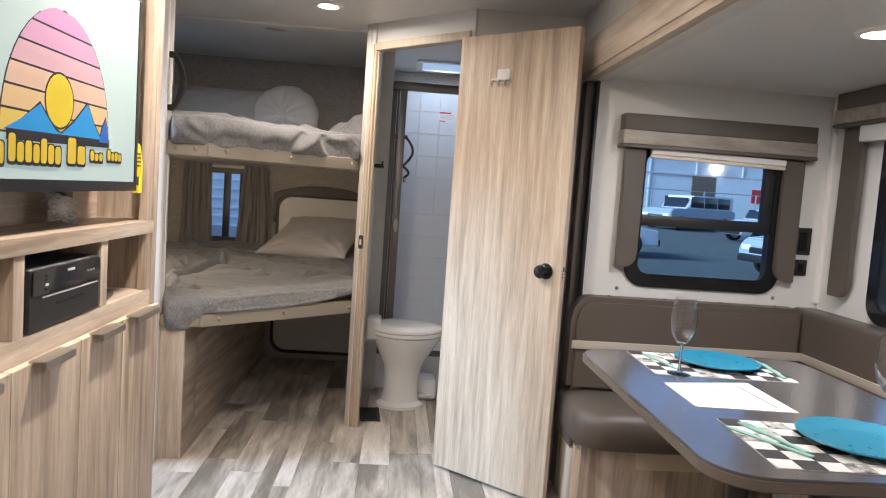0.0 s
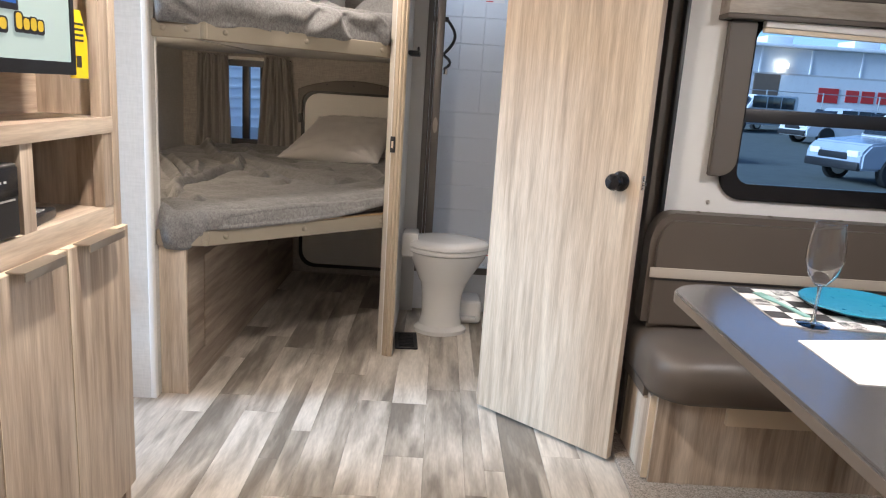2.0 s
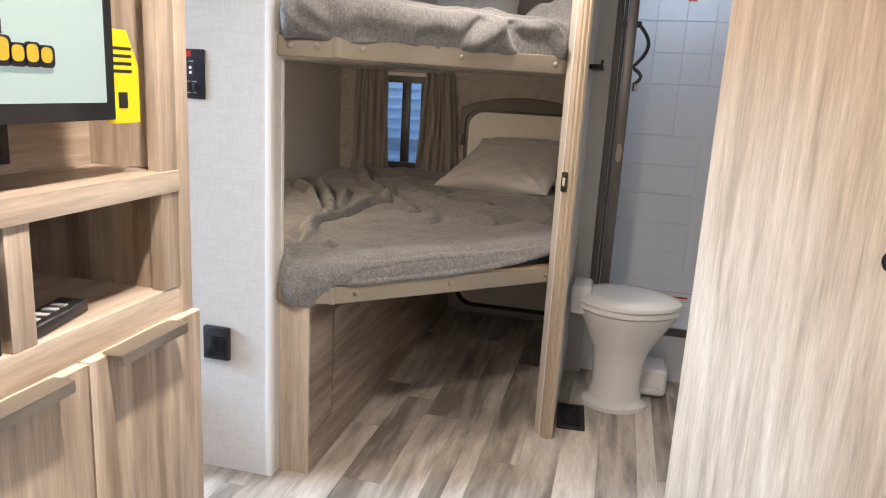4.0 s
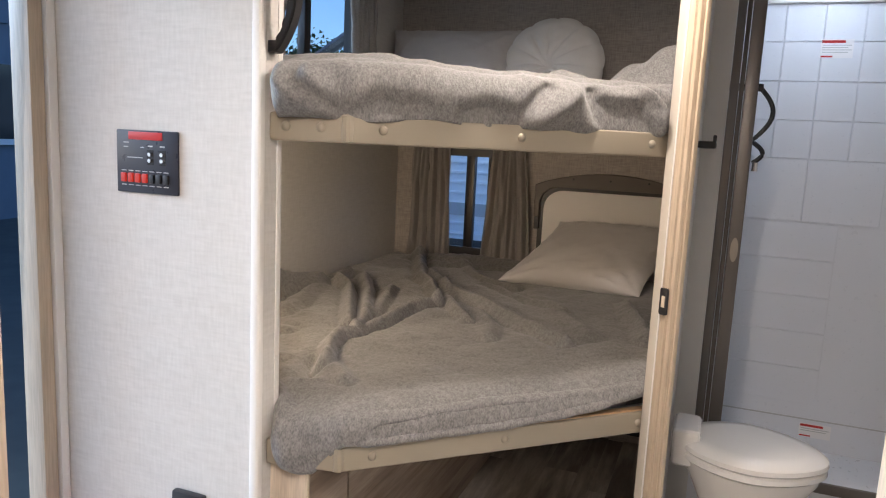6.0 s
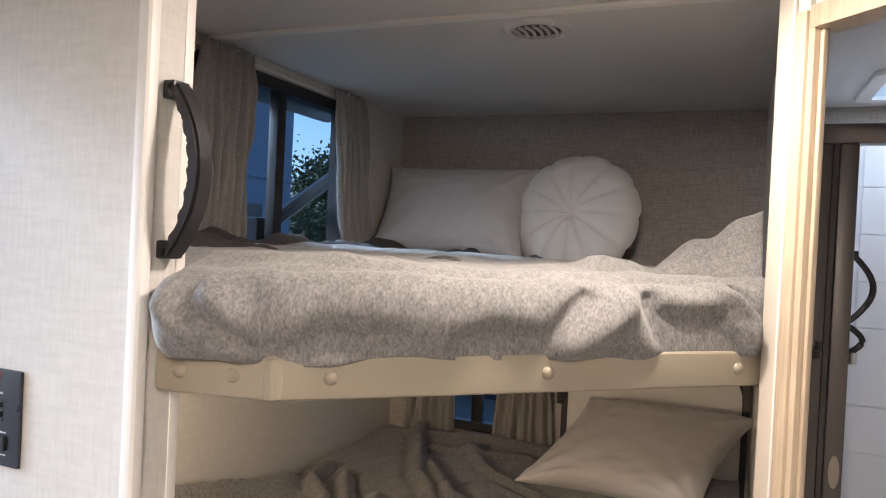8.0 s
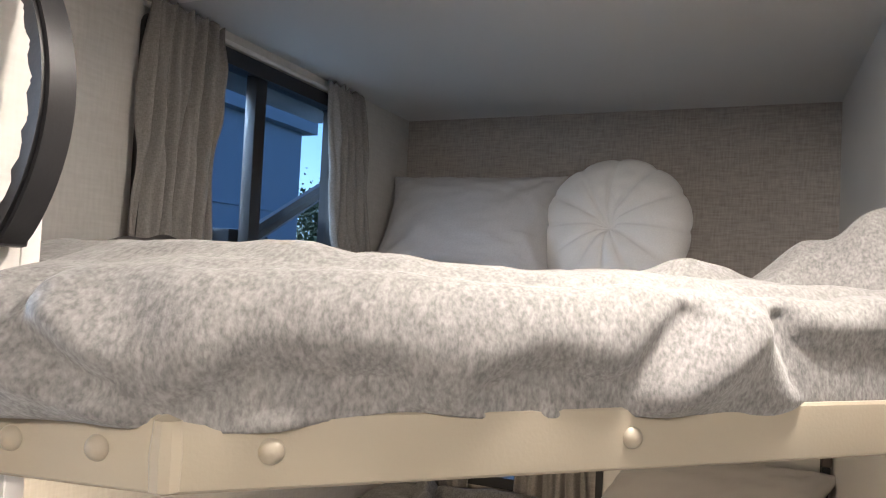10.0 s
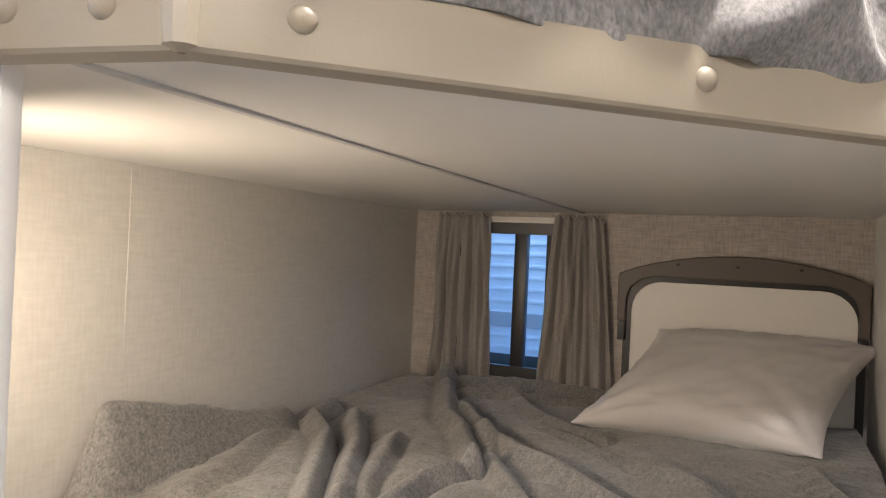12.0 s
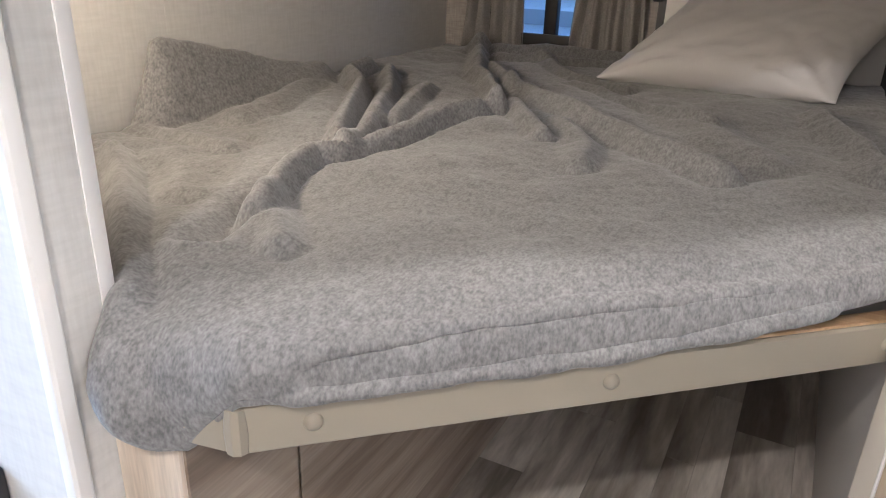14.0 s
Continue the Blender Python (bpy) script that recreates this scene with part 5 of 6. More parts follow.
def leg(a, c, z0, z1, r, left):
    """A valance leg, its lower inside corner rounded off."""
    out = [(a, z1), (a, z0), (c, z0), (c, z1)]
    arc = [(r * (1 - math.cos(t)), r * (1 - math.sin(t))) for t in (0, 0.4, 0.8, 1.2, 1.57)]
    if left:
        out = [(a, z1), (a, z0)] + [(c - x, z0 + y) for x, y in reversed([(r * (1 - math.sin(t)), r * (1 - math.cos(t))) for t in (1.57, 1.2, 0.8, 0.4, 0)])] + [(c, z1)]
    else:
        out = [(a, z1)] + [(a + r * (1 - math.sin(t)), z0 + r * (1 - math.cos(t))) for t in (1.57, 1.2, 0.8, 0.4, 0)] + [(c, z0), (c, z1)]
    return out


light_band = grained("grey_wood_band", (0.26, 0.225, 0.19), (0.36, 0.32, 0.275), (0.44, 0.40, 0.35), axis="x", stretch=6)


def valance(a, c, top, low_l, low_r, basis, legw, label):
    ob = thing("window_valance", tuple(basis @ Vector(((a + c) / 2, top, 0.04))), label, "valance", "window valances")
    part("top_band", moved(box(a, top - 0.066, 0.001, c, top, 0.075, 0.004), basis), brown_trim, ob)
    part("light_band", moved(box(a - 0.004, top - 0.122, 0.001, c + 0.003, top - 0.067, 0.079, 0.003), basis), light_band, ob, "pale grey wood-look band")
    part("lip", moved(box(a - 0.006, top - 0.138, 0.001, c + 0.005, top - 0.1225, 0.082, 0.004), basis), brown_trim, ob)
    part("leg", moved(prism(leg(a + 0.02, a + 0.02 + legw, low_l, top - 0.139, 0.06, True), 0.028, 0.004), basis @ Matrix.Translation((0, 0, 0.016))), brown_trim, ob)
    part("leg", moved(prism(leg(c - 0.02 - legw, c - 0.02, low_r, top - 0.139, 0.06, False), 0.028, 0.004), basis @ Matrix.Translation((0, 0, 0.016))), brown_trim, ob)


valance(0.898, 1.712, 1.640, 1.005, 0.985, END_PLATE, 0.088, "brown upholstered valance with side legs over the dinette window")
valance(1.12, 2.84, 1.775, 0.955, 0.955, BACK_PLATE, 0.12, "brown upholstered valance with side legs over the side window")
blind = thing("roller_blind", (1.3, SY - 0.03, 1.49), "white pleated blind drawn up and slightly crooked", "blind")
part("pleated_shade", moved(box(1.025, 1.478, 0.03, 1.60, 1.503, 0.058, 0.004), END_PLATE @ Matrix.Translation((1.3, 1.49, 0)) @ pose(0, 0, 0, 0, 0, -1.2) @ Matrix.Translation((-1.3, -1.49, 0))), trim_white, blind)
part("bottom_rail", moved(box(1.025, 1.462, 0.034, 1.60, 1.477, 0.054, 0.003), END_PLATE @ Matrix.Translation((1.3, 1.49, 0)) @ pose(0, 0, 0, 0, 0, -1.2) @ Matrix.Translation((-1.3, -1.49, 0))), edge_band, blind)
solid("roller_blind", box(SX - 0.06, 1.30, 1.575, SX - 0.02, 2.70, 1.64, 0.006), trim_white, "white pleated blind drawn up at the side window", "blind")
for z0, z1, x0, x1, nm, lb in ((1.105, 1.222, 1.700, 1.772, "outlet_cover", "black outlet plate beside the dinette window"), (1.015, 1.085, 1.707, 1.765, "usb_socket", "small black socket below the outlet plate")):
    o = thing(nm, ((x0 + x1) / 2, SY, z0), lb, "outlet")
    part("plate", box(x0, SY - 0.008, z0, x1, SY, z1, 0.004), black_plastic, o)
    part("insert", box(x0 + 0.018, SY - 0.011, z0 + 0.02, x1 - 0.018, SY - 0.007, z1 - 0.02, 0.002), black_gloss, o)
for sx in (0.945, 1.632):
    solid("wall_stud", moved(lathe([(0, 0.008), (0.005, 0.007), (0.008, 0.002), (0.008, 0)], 12), Matrix.Translation((sx, SY, 0.912)) @ pose(0, 0, 0, 90)), pull_metal, "small metal stud below the dinette window", "stud")


def padded(x0, y0, z0, x1, y1, z1, r, puff=0.012):
    """An upholstered block, softly rounded and slightly domed."""
    bm = box(x0, y0, z0, x1, y1, z1)
    bmesh.ops.subdivide_edges(bm, edges=bm.edges[:], cuts=5, use_grid_fill=True)
    c = Vector(((x0 + x1) / 2, (y0 + y1) / 2, (z0 + z1) / 2))
    h = Vector(((x1 - x0) / 2, (y1 - y0) / 2, (z1 - z0) / 2))
    for v in bm.verts:
        d = v.co - c
        q = Vector([max(-h[i] + r, min(h[i] - r, d[i])) for i in range(3)])
        e = d - q
        if e.length > 1e-6:
            e = e.normalized() * r
        t = [abs(d[i]) / h[i] for i in range(3)]
        bulge = puff * (1 - t[0] ** 4) * (1 - t[1] ** 4) if t[2] > 0.99 else 0
        v.co = c + q + e + Vector((0, 0, bulge if d.z > 0 else 0))
    bmesh.ops.recalc_face_normals(bm, faces=bm.faces)
    return bm


bench = thing("dinette_bench", (1.3, 2.75, 0.02), "brown vinyl dinette bench on an oak base below the window", "bench", "dinette benches")
part("base", box(0.768, 2.655, 0.022, SX, SY, 0.335, 0.003), wood_up, bench)
part("end_door", box(0.748, 2.672, 0.03, 0.767, 2.945, 0.318, 0.002), wood_up, bench)
part("end_door_edge", box(0.7455, 2.668, 0.03, 0.768, 2.6715, 0.318, 0.001), edge_band, bench, "cream edge band")
part("end_pull", box(0.735, 2.70, 0.296, 0.748, 2.80, 0.306, 0.002), pull_metal, bench)
part("drawer_pull", box(0.985, 2.632, 0.245, 1.31, 2.654, 0.312, 0.003), edge_band, bench, "pale wood pull rail")


def seat_ring(inset, z):
    """The seat's outline, its front corner rounded, drawn in by inset."""
    x0, y0, x1, y1, rr = 0.720 + inset, 2.545 + inset, SX - 0.002, 2.935, 0.12
    pts = [(x1, y0, z), (x1, y1, z), (x0, y1, z)]
    pts += [(x0, y1 + (y0 + rr - y1) * k / 6, z) for k in range(1, 6)]
    pts += [(x0 + rr * (1 - math.cos(t)), y0 + rr * (1 - math.sin(t)), z) for t in [0.157 * k for k in range(11)]]
    pts += [(x0 + rr + (x1 - x0 - rr) * k / 8, y0, z) for k in range(1, 8)]
    return pts


seat = part("seat", loft([seat_ring(0.03, 0.336), seat_ring(0.008, 0.342), seat_ring(0.0, 0.36), seat_ring(0.0, 0.42), seat_ring(0.004, 0.445), seat_ring(0.016, 0.468), seat_ring(0.038, 0.483), seat_ring(0.075, 0.491), seat_ring(0.12, 0.494)]), seat_vinyl, bench, angle=1.2)
part("end_skirt", box(0.730, 2.70, 0.30, 0.748, 2.94, 0.40, 0.006), seat_vinyl, bench)
bk = part("backrest", moved(prism([(0.738, 0.486), (SX - 0.12, 0.486), (SX - 0.12, 0.882)] + [(0.738 + 0.075 * (1 - math.sin(t)), 0.882 - 0.11 * (1 - math.cos(t))) for t in (0.0, 0.35, 0.7, 1.05, 1.4, 1.57)], 0.115, 0.022, 4), Matrix.Translation((0, SY - 0.004, 0)) @ XZ), seat_vinyl, bench)
part("stripe", box(0.742, 2.826, 0.668, SX - 0.12, 2.834, 0.702, 0.002), stripe_vinyl, bk, "beige vinyl stripe")
part("seam", box(0.745, 2.8285, 0.660, SX - 0.12, 2.833, 0.664), black_plastic, bk)
for k in range(4):
    part("button", moved(lathe([(0, 0.006), (0.006, 0.005), (0.011, 0.0)], 12), pose(0.90 + 0.24 * k, 2.90, 0.881)), seat_vinyl, bk)
side_bench = thing("dinette_bench", (1.6, 1.9, 0.02), "brown vinyl dinette bench along the side window", "bench", "dinette benches")
part("base", box(1.50, 0.95, 0.022, SX, 2.56, 0.335, 0.003), wood_up, side_bench)
part("seat", padded(1.46, 0.95, 0.336, SX - 0.115, 2.562, 0.471, 0.03), seat_vinyl, side_bench)
bk2 = part("backrest", box(SX - 0.115, 0.95, 0.472, SX - 0.004, SY - 0.006, 0.882, 0.022, 4), seat_vinyl, side_bench)
part("stripe", box(SX - 0.122, 0.96, 0.668, SX - 0.114, 2.83, 0.702, 0.002), stripe_vinyl, bk2, "beige vinyl stripe")

TZ = 0.772
table = thing("dinette_table", (1.0, 1.8, 0.02), "dark stone-look dinette table with rounded corners", "table")
top_out = rounded(0.636, 1.262, 1.405, 2.365, 0.115, 8)
part("tabletop", moved(prism(top_out, 0.030, 0.004), Matrix.Translation((0, 0, TZ - 0.030))), table_mat, table)
part("edge_band", moved(prism([(1.015 + (x - 1.015) * 1.004, 1.8135 + (y - 1.8135) * 1.003) for x, y in top_out], 0.020, inner=[(1.015 + (x - 1.015) * 0.99, 1.8135 + (y - 1.8135) * 0.993) for x, y in top_out]), Matrix.Translation((0, 0, TZ - 0.026))), table_edge, table, "bronze edge band")
for lx, ly in ((0.86, 1.62), (1.07, 1.62)):
    part("leg", moved(cyl(0.026, TZ - 0.06, 20), pose(lx, ly, (TZ - 0.012) / 2)), black_plastic, table)
    part("flange", moved(cyl(0.07, 0.012, 24, b=0.003), pose(lx, ly, TZ - 0.037)), black_plastic, table)
    part("foot_cup", moved(cyl(0.075, 0.012, 24, b=0.003), pose(lx, ly, 0.028)), black_plastic, table)


check_grey = woven("grey_hatched_cloth", (0.05, 0.05, 0.05), (0.6, 0.59, 0.57), 900, 0.9, 0.3, slub=9, contrast=0.25)


def placemat(x0, y0, x1, y1, turn):
    ob = thing("placemat", ((x0 + x1) / 2, (y0 + y1) / 2, TZ), "black and white checked woven placemat", "placemat", "place settings", turn=turn)
    w, h = x1 - x0, y1 - y0
    nx, ny = 9, 6
    part("ground_cloth", box(-w / 2, -h / 2, 0.0003, w / 2, h / 2, 0.0018), check_white, ob, "", True)
    for i in range(nx):
        for j in range(ny):
            if (i + j) % 2:
                dark = (i + 2 * j) % 3
                part("check", box(-w / 2 + w * i / nx, -h / 2 + h * j / ny, 0.0018, -w / 2 + w * (i + 1) / nx, -h / 2 + h * (j + 1) / ny, 0.0026), check_black if dark else check_grey, ob, "", True)
    return ob


placemat(0.80, 2.03, 1.235, 2.335, -2)
placemat(0.785, 1.305, 1.245, 1.61, -3)


def plate(x, y, r):
    ob = thing("plate", (x, y, TZ + 0.0028), "teal stoneware plate with a raised rim", "plate", "place settings")
    part("dish", lathe([(0.0, 0.0), (r * 0.62, 0.0), (r * 0.66, 0.002), (r * 0.97, 0.014), (r, 0.017), (r * 0.985, 0.0195), (r * 0.93, 0.018), (r * 0.68, 0.008), (r * 0.62, 0.0065), (0.0, 0.006)], 56), teal, ob, "", True)


plate(1.052, 2.195, 0.132)
plate(1.06, 1.475, 0.140)


def cutlery(x, y, turn, name, lb, fork):
    ob = thing(name, (x, y, TZ + 0.0028), lb, "cutlery", "place settings", turn=turn)
    part("handle", moved(prism([(-0.008, -0.10), (0.008, -0.10), (0.006, 0.01), (-0.006, 0.01)], 0.004, 0.001), Matrix()), mint, ob, "", True)
    if fork:
        part("neck", moved(prism([(-0.006, 0.01), (0.006, 0.01), (0.013, 0.04), (0.013, 0.06), (-0.013, 0.06), (-0.013, 0.04)], 0.003), Matrix()), mint, ob, "", True)
        for k in range(4):
            part("tine", box(-0.0125 + 0.007 * k, 0.06, 0, -0.0085 + 0.007 * k, 0.095, 0.003), mint, ob, "", True)
    else:
        part("blade", moved(prism([(-0.006, 0.01), (0.006, 0.01), (0.010, 0.03), (0.010, 0.09), (-0.002, 0.105), (-0.006, 0.09)], 0.003), Matrix()), mint, ob, "", True)


cutlery(0.862, 1.50, 14, "fork", "mint green fork lying on a checked placemat", True)
cutlery(0.835, 1.465, 30, "knife", "mint green knife lying on a checked placemat", False)
cutlery(0.868, 2.20, 10, "fork", "mint green fork lying beside a teal plate", True)
cutlery(1.215, 2.15, -8, "knife", "mint green knife lying beside a teal plate", False)
leaflet = thing("paper_sheet", (0.91, 1.83, TZ), "blank white paper sheets with a folded dark line", "paper")
part("sheet", moved(prism([(0.78, 1.715), (1.045, 1.705), (1.050, 1.985), (0.783, 1.937)], 0.0012), Matrix.Translation((0, 0, TZ + 0.0004))), paper_mat, leaflet)
part("fold_line", moved(box(-0.0025, -0.11, 0, 0.0025, 0.11, 0.0008), pose(1.000, 1.845, TZ + 0.0018, 0, 0, 3)), black_plastic, leaflet)
part("folded_card", moved(prism([(0.985, 1.73), (1.03, 1.73), (1.035, 1.97), (0.99, 1.96)], 0.0008), Matrix.Translation((0, 0, TZ + 0.0016))), paper_mat, leaflet)


def wine_glass(x, y, lb):
    ob = thing("wine_glass", (x, y, TZ + 0.0028), lb, "glass", "place settings")
    part("bowl", lathe([(0.004, 0.088), (0.012, 0.092), (0.030, 0.115), (0.0385, 0.145), (0.038, 0.175), (0.032, 0.215), (0.030, 0.228), (0.0290, 0.228), (0.031, 0.214), (0.0368, 0.175), (0.0372, 0.146), (0.029, 0.117), (0.011, 0.0945), (0.0, 0.0925)], 40), glass_clear, ob, "", True)
    part("stem", lathe([(0.0045, 0.0885), (0.0035, 0.075), (0.0033, 0.03), (0.005, 0.012), (0.008, 0.0065)], 20), glass_clear, ob, "", True)
    part("foot", lathe([(0.0, 0.0062), (0.010, 0.0058), (0.034, 0.0022), (0.035, 0.001), (0.034, 0.0002), (0.0, 0.0002)], 40), glass_clear, ob, "", True)
    for o in ob.children:
        o.visible_shadow = False


wine_glass(0.868, 2.045, "empty clear wine glass beside a teal plate")
wine_glass(1.19, 1.585, "empty clear wine glass near the table's window side")

# ---- outside ----
GZ = -0.52


def rise(y):
    """The yard climbs gently towards the warehouse."""
    return GZ + 0.03 * min(40, max(0, y - 8))


solid("ground", sheet(lambda u, v: (-400 + 800 * u, (-400, 8, 48, 400)[round(v * 3)], rise((-400, 8, 48, 400)[round(v * 3)])), 1, 3), asphalt, "dark gravel yard at dusk", "ground", "structure")


def wheel_parts(ob, x, y, r, side):
    t = part("wheel", moved(lathe([(r * 0.55, -0.09), (r * 0.92, -0.1), (r, -0.07), (r, 0.07), (r * 0.92, 0.1), (r * 0.55, 0.09)], 28), pose(x, y, GZ + r, 90)), tyre, ob)
    part("rim", moved(lathe([(0.0, 0.04), (r * 0.18, 0.05), (r * 0.2, 0.03), (r * 0.5, 0.05), (r * 0.58, 0.085)], 20), pose(x, y, GZ + r, 90 * side)), wheel_metal, t)
    for k in range(5):
        part("spoke", moved(box(r * 0.15, -0.03, 0.03, r * 0.55, 0.03, 0.07), pose(x, y, GZ + r, 90 * side) @ pose(0, 0, 0, 0, 0, 72 * k)), wheel_metal, t)


def car(name, x, y, turn, length, profile, roof, paint, roof_paint, label, width=1.75):
    """A parked car seen from some way off: body, cabin, windows, lamps, wheels. The profile runs along its length."""
    gz = rise(y)
    ob = thing(name, (x, y, gz), label, "car")
    m = Matrix.Translation((x, y, gz)) @ pose(0, 0, 0, 0, 0, turn)
    side = Matrix.Translation((0, width / 2, 0)) @ XZ
    part("body", moved(prism(profile, width, 0.05, 2), m @ side), paint, ob)
    part("cabin", moved(prism(roof, width - 0.22, 0.05, 2), m @ Matrix.Translation((0, -0.11, 0)) @ side), roof_paint, ob)
    a, c = roof[0], roof[-1]
    z0, z1 = roof[0][1] + 0.06, max(p[1] for p in roof) - 0.09
    xs = [p[0] for p in roof]
    n = 3
    for k in range(n):
        x0 = min(xs) + 0.28 + (max(xs) - min(xs) - 0.55) * k / n
        x1 = min(xs) + 0.28 + (max(xs) - min(xs) - 0.55) * (k + 1) / n - 0.07
        for s in (-1, 1):
            yy = s * (width / 2 - 0.11)
            part("side_window", moved(box(x0, yy - 0.012, z0, x1, yy + 0.012, z1, 0.01), m), car_glass, ob)
    part("windscreen", moved(box(min(xs) - 0.0, -width / 2 + 0.25, z0, min(xs) + 0.03, width / 2 - 0.25, z1, 0.01), m @ Matrix.Translation((min(xs), 0, z0)) @ pose(0, 0, 0, 0, 28) @ Matrix.Translation((-min(xs), 0, -z0))), car_glass, ob)
    lo = min(p[0] for p in profile)
    hi = max(p[0] for p in profile)
    for s in (-1, 1):
        part("headlight", moved(box(lo - 0.01, s * (width / 2 - 0.3) - 0.17, 0.62, lo + 0.2, s * (width / 2 - 0.3) + 0.17, 0.76, 0.03), m), porcelain, ob)
        part("tail_light", moved(box(hi - 0.06, s * (width / 2 - 0.22) - 0.1, 0.65, hi + 0.01, s * (width / 2 - 0.22) + 0.1, 0.85, 0.02), m), red, ob)
    part("bumper", moved(box(lo - 0.05, -width / 2 + 0.05, 0.33, lo + 0.12, width / 2 - 0.05, 0.52, 0.04), m), black_plastic, ob)
    part("grille", moved(box(lo - 0.015, -0.45, 0.55, lo + 0.05, 0.45, 0.70, 0.02), m), black_plastic, ob)
    r = 0.34
    for wx in (lo + 0.85, hi - 0.85):
        for s in (-1, 1):
            k = m @ Vector((wx, s * (width / 2 - 0.06), 0))
            t = part("wheel", moved(lathe([(0.001, -0.1), (r * 0.92, -0.1), (r, -0.07), (r, 0.07), (r * 0.92, 0.1), (0.001, 0.1)], 26), Matrix.Translation((k.x, k.y, gz + r)) @ pose(0, 0, 0, 90, 0, turn)), tyre, ob)
            part("rim", moved(lathe([(0.0, 0.115), (r * 0.6, 0.118), (r * 0.64, 0.1)], 20), Matrix.Translation((k.x, k.y, gz + r)) @ pose(0, 0, 0, 0, 0, turn) @ pose(0, 0, 0, 90 * s)), wheel_metal, t)
    return ob


TRUCK = [(0, 0.35), (5.2, 0.35), (5.2, 1.05), (1.5, 1.05), (0.25, 1.0), (0, 0.8)]
TRUCK_TOP = [(1.35, 1.05), (1.85, 1.68), (5.1, 1.72), (5.15, 1.05)]
SEDAN = [(0, 0.3), (4.5, 0.3), (4.5, 0.92), (3.6, 0.98), (1.2, 0.93), (0.2, 0.78), (0, 0.6)]
SEDAN_TOP = [(1.15, 0.93), (1.85, 1.40), (2.9, 1.42), (3.75, 0.97)]
SUV = [(0, 0.35), (4.6, 0.35), (4.6, 1.08), (1.3, 1.05), (0.2, 0.92), (0, 0.7)]
SUV_TOP = [(1.25, 1.05), (1.95, 1.62), (3.9, 1.66), (4.5, 1.06)]
car("pickup_truck", 12.1, 33.0, 32, 5.2, TRUCK, TRUCK_TOP, car_blue, car_white, "silver-blue pickup with white canopy parked across the yard")
car("parked_car", 13.3, 28.0, 8, 4.5, SEDAN, SEDAN_TOP, car_white, car_white, "white saloon car parked across the yard")
car("parked_car", 8.85, 16.7, 12, 4.6, SUV, SUV_TOP, car_blue, car_white, "silver-blue car with pale roof parked beyond the window")
car("parked_car", 7.2, 20.2, 186, 4.5, SEDAN, SEDAN_TOP, car_white, car_white, "white car parked beyond the window")

shed = thing("warehouse", (20, 46, GZ), "long white metal warehouse beyond the yard", "building")
part("wall", box(-6, 44, 0.4, 60, 56, 4.9), far_white, shed)
part("roof", box(-6.4, 43.6, 4.9, 60.4, 56.4, 5.1, 0.05), siding, shed)
for k in range(22):
    part("rib", box(-5.5 + 3 * k, 43.94, 0.4, -5.4 + 3 * k, 44.0, 4.9), siding, shed)
part("band", box(-6, 43.92, 3.35, 60, 43.99, 3.45), grey_print, shed)
part("doorway", box(18.3, 43.90, 0.4, 19.8, 43.99, 3.35), plain("brown_roller_door", (0.16, 0.12, 0.09), 0.7), shed)
sign = part("sign", box(19.85, 43.9, 0.5, 34, 43.98, 3.34), far_white, shed)
part("sign_shape", moved(prism([(22.2, 1.9), (23.4, 1.9), (23.4, 2.75), (22.2, 2.75)], 0.04), Matrix.Translation((0, 43.9, 0)) @ XZ), red, sign)
for k in range(4):
    part("sign_bar", box(23.85 + 0.95 * k, 43.86, 2.0, 24.6 + 0.95 * k, 43.9, 2.7), red, sign)
lampm = part("wall_lamp", box(19.5, 43.7, 3.75, 20.1, 44, 4.0, 0.03), glowing("yard_lamp", (1.0, 0.9, 0.7), 6.0), shed)
for ux in (19.6, 25.0, 29.0):
    part("roof_unit", box(ux, 46, 5.1, ux + 1.6, 48, 5.75, 0.05), far_white, shed)
fence = thing("chain_fence", (10, 40, GZ), "grey pipe fence along the yard", "fence")
for k in range(16):
    part("post", moved(cyl(0.04, 1.9, 8), pose(-4 + 3 * k, 39, rise(39) + 0.95)), wheel_metal, fence)
for rz in (0.25, 1.85):
    part("rail", tube([(-4, 39, rise(39) + rz), (41, 39, rise(39) + rz)], 0.025, 6), wheel_metal, fence)

# a neighbouring caravan behind the rear window
van = thing("travel_trailer", (-3.5, 11.5, GZ), "white travel trailer with ribbed siding parked behind", "trailer")
part("body", box(-4.9, 11.0, -0.25, 0.6, 13.4, 2.35, 0.12, 3), siding, van)
for k in range(17):
    part("siding_rib", box(-4.8, 10.985, -0.2 + 0.14 * k, 0.5, 11.0, -0.16 + 0.14 * k, 0.004), siding, van)
part("stripe", box(-4.8, 10.975, 0.35, 0.5, 10.985, 0.52), grey_print, van, "grey stripe")
for wx in (-1.55,):
    w = part("window", box(wx - 0.5, 10.97, 0.75, wx + 0.5, 10.99, 1.45, 0.01), car_glass, van)
    part("window_frame", moved(prism(rounded(wx - 0.54, 0.71, wx + 0.54, 1.49, 0.06), 0.02, inner=rounded(wx - 0.48, 0.77, wx + 0.48, 1.43, 0.04)), Matrix.Translation((0, 10.975, 0)) @ XZ), black_plastic, w)
part("chassis", box(-5.0, 11.2, -0.42, 0.9, 13.2, -0.27, 0.02), black_plastic, van)
for wx in (-3.9, -3.05):
    wheel_parts(van, wx, 11.15, 0.34, 1)
part("wheel_arch", box(-4.4, 10.96, -0.25, -2.55, 11.0, 0.02, 0.01), black_plastic, van)
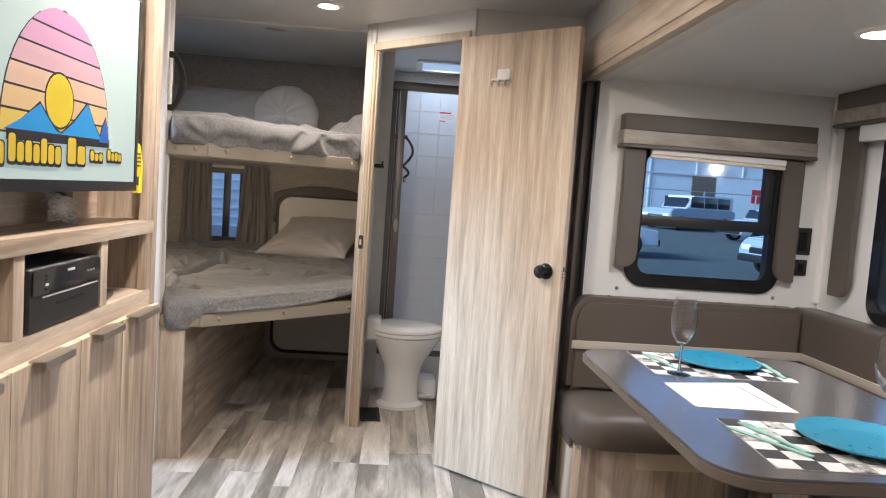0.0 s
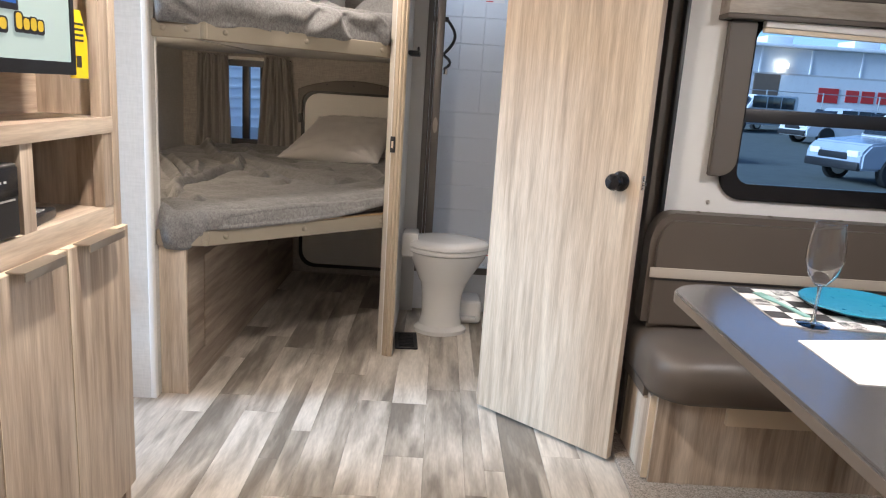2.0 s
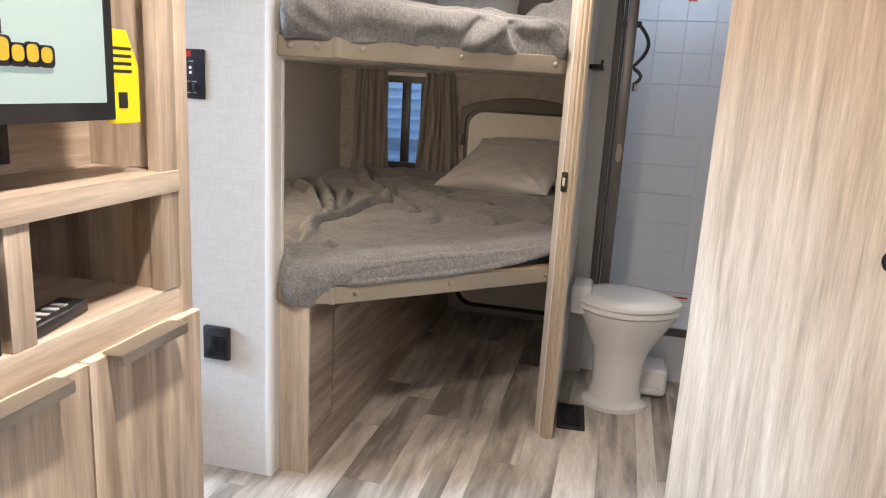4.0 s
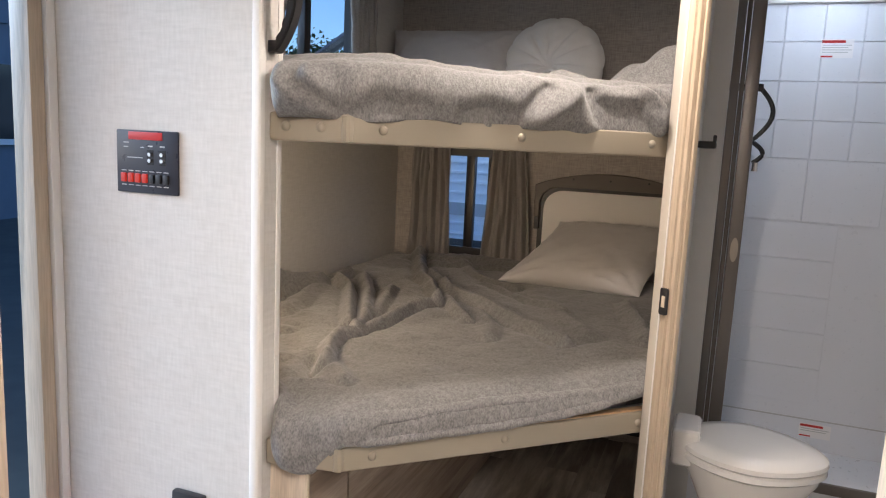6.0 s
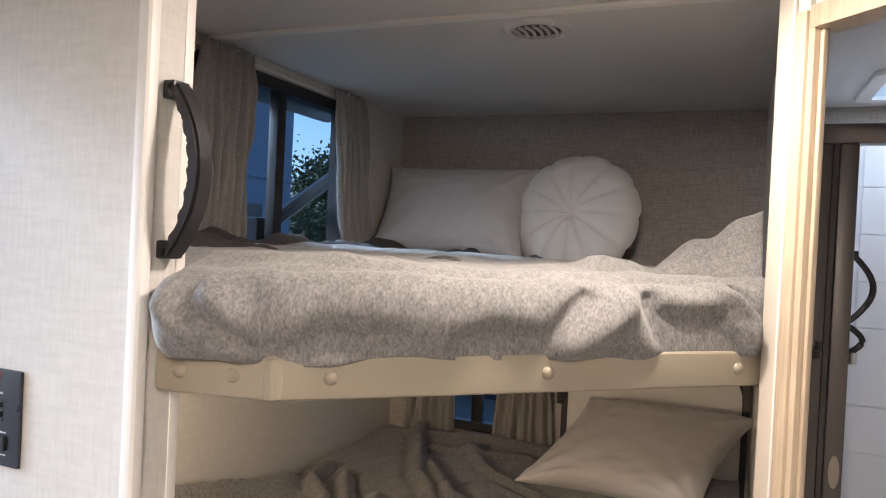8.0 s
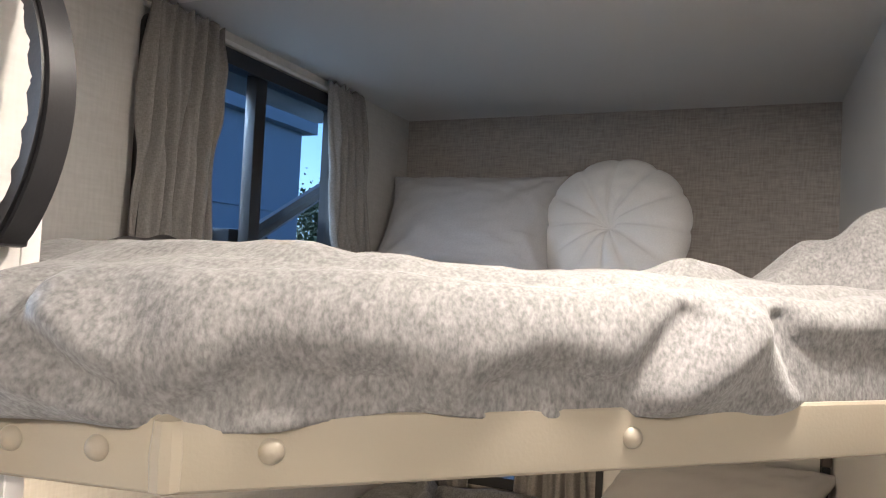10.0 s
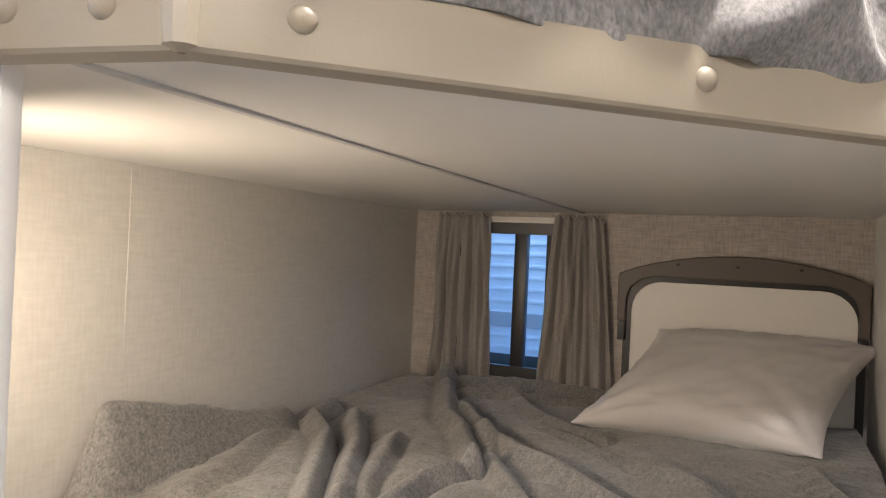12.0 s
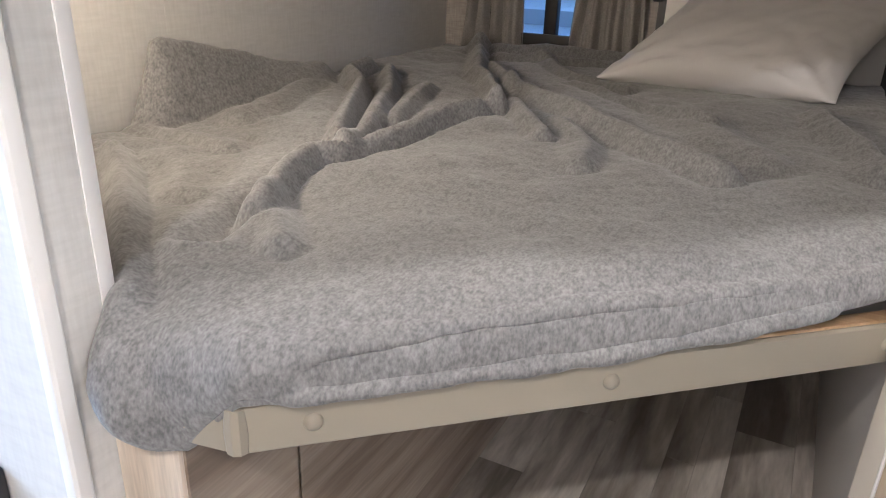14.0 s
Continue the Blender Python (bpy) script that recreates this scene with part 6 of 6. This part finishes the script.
part("tongue", box(0.9, 12.1, -0.42, 2.2, 12.3, -0.3), black_plastic, van)

# beyond the upper bunk window
dusk_clad = plain("dusk_blue_cladding", (0.13, 0.17, 0.22), 0.7)
barn = thing("sales_building", (-16, 10, GZ), "tall blue-grey building with a cornice beside the yard", "building")
part("wall", box(-22, 2, GZ, -12, 19.3, 5.3), dusk_clad, barn)
part("cornice", box(-22.3, 1.7, 5.3, -11.7, 19.65, 5.75, 0.03), dusk_clad, barn)
part("band", box(-12.0, 2, 3.0, -11.95, 19.3, 3.12), dusk_clad, barn)
for k in range(5):
    w = part("window", box(-12.02, 3.4 + 3.2 * k, 1.0, -11.97, 5.2 + 3.2 * k, 2.3), car_glass, barn)
    part("sill", box(-12.0, 3.3 + 3.2 * k, 0.9, -11.9, 5.3 + 3.2 * k, 1.0), far_white, w)
low = thing("low_building", (-20, 34, GZ), "long low building far across the yard", "building")
part("wall", box(-40, 34, GZ + 0.7, -12, 40, 2.9), dusk_clad, low)
part("roof", box(-40.4, 33.6, 2.9, -11.6, 40.4, 3.1, 0.04), far_white, low)


def tree(x, y, h, seed, label):
    rnd = random.Random(seed)
    ob = thing("tree", (x, y, GZ), label, "tree")
    trunk = [tube([(x, y, GZ), (x + 0.1, y, GZ + h * 0.25), (x - 0.05, y + 0.1, GZ + h * 0.55), (x + 0.1, y, GZ + h * 0.85)], 0.16, 8)]
    tips = []
    for k in range(16):
        a, z = rnd.uniform(0, 6.28), GZ + h * rnd.uniform(0.3, 0.85)
        ln = h * 0.28 * (1.25 - (z - GZ) / h)
        tip = (x + ln * math.cos(a), y + ln * math.sin(a), z + ln * 0.5)
        trunk.append(tube([(x, y, z), tip], 0.04 * (1.3 - (z - GZ) / h), 5))
        tips.append(tip)
    part("trunk", join(*trunk), bark, ob)
    bm = bmesh.new()
    for tip in tips + [(x, y, GZ + h * 0.9)]:
        for _ in range(420):
            c = Vector(tip) + Vector((rnd.gauss(0, 0.45), rnd.gauss(0, 0.45), rnd.gauss(0, 0.4)))
            a, s = Vector((rnd.gauss(0, 1), rnd.gauss(0, 1), rnd.gauss(0, 1))).normalized(), rnd.uniform(0.05, 0.11)
            o = a.orthogonal().normalized()
            bm.faces.new([bm.verts.new(c + a * s), bm.verts.new(c + o * s * 0.5), bm.verts.new(c - a * s), bm.verts.new(c - o * s * 0.5)])
    part("crown", bm, leaf_mat, ob)


tree(-13.2, 23.2, 4.6, 5, "leafy tree standing dark against the evening sky")
awn = thing("awning", (-1.74, 3.0, 1.2), "rolled awning with folded black arms outside the bunk window", "awning")
part("strut", tube([(-1.74, 4.28, 1.55), (-1.76, 5.0, 1.90)], 0.026, 8), black_plastic, awn)
part("strut", tube([(-1.74, 4.36, 1.55), (-1.76, 3.80, 1.74)], 0.020, 8), black_plastic, awn)
part("case", tube([(-1.74, 1.2, 2.07), (-1.74, 4.72, 2.07)], 0.065, 16), dusk_clad, awn)
part("bracket", box(-1.75, 4.20, 0.9, -1.652, 4.32, 1.62, 0.01), black_plastic, awn)

# ---- shower tiles and floor planks ----
def shared(name, bm, material):
    me = bpy.data.meshes.new(name)
    bm.to_mesh(me)
    bm.free()
    me.materials.append(material)
    return me


def tile_mesh(w, h):
    return shared("tile", box(-w / 2 + 0.0012, -0.003, -h / 2 + 0.0012, w / 2 - 0.0012, 0.0, h / 2 - 0.0012, 0.002, 1), shower_mat)


square, wide, frieze = tile_mesh(0.141, 0.154), tile_mesh(0.423, 0.152), tile_mesh(0.282, 0.255)
for me, w, z0, dz, rows in ((square, 0.141, 1.431, 0.154, 4), (frieze, 0.282, 1.2265, 0.255, 1), (wide, 0.423, 0.412, 0.152, 5)):
    for r in range(rows):
        for c in range(6):
            x = -0.033 + w / 2 + w * c
            if x + w / 2 > RIGHT:
                break
            t = new("tile", me)
            t.parent = wall_shower
            t.location = (x, 5.0545, z0 + dz * r)

rnd = random.Random(11)
widths = [0.137, 0.137, 0.137, 0.068, 0.069, 0.137]
plank_cache = {}
x, k = LEFT - 0.01, 0
edges = []
while x < RIGHT:
    w = widths[k % len(widths)]
    edges.append((x, min(x + w, RIGHT)))
    x += w
    k += 1
for a, c in edges:
    y = FRONT - rnd.uniform(0, 0.6)
    while y < REAR:
        ln = rnd.choice((0.42, 0.55, 0.68, 0.8, 0.95))
        if y + ln > FRONT:
            key = (round(c - a, 3), ln)
            if key not in plank_cache:
                plank_cache[key] = shared("plank", box(-(c - a) / 2 + 0.0004, -ln / 2 + 0.0004, -0.004, (c - a) / 2 - 0.0004, ln / 2 - 0.0004, 0.0, 0.0004, 1), plank_mat)
            p = new("plank", plank_cache[key])
            p.parent = floor
            p.location = ((a + c) / 2, y + ln / 2, 0)
        y += ln
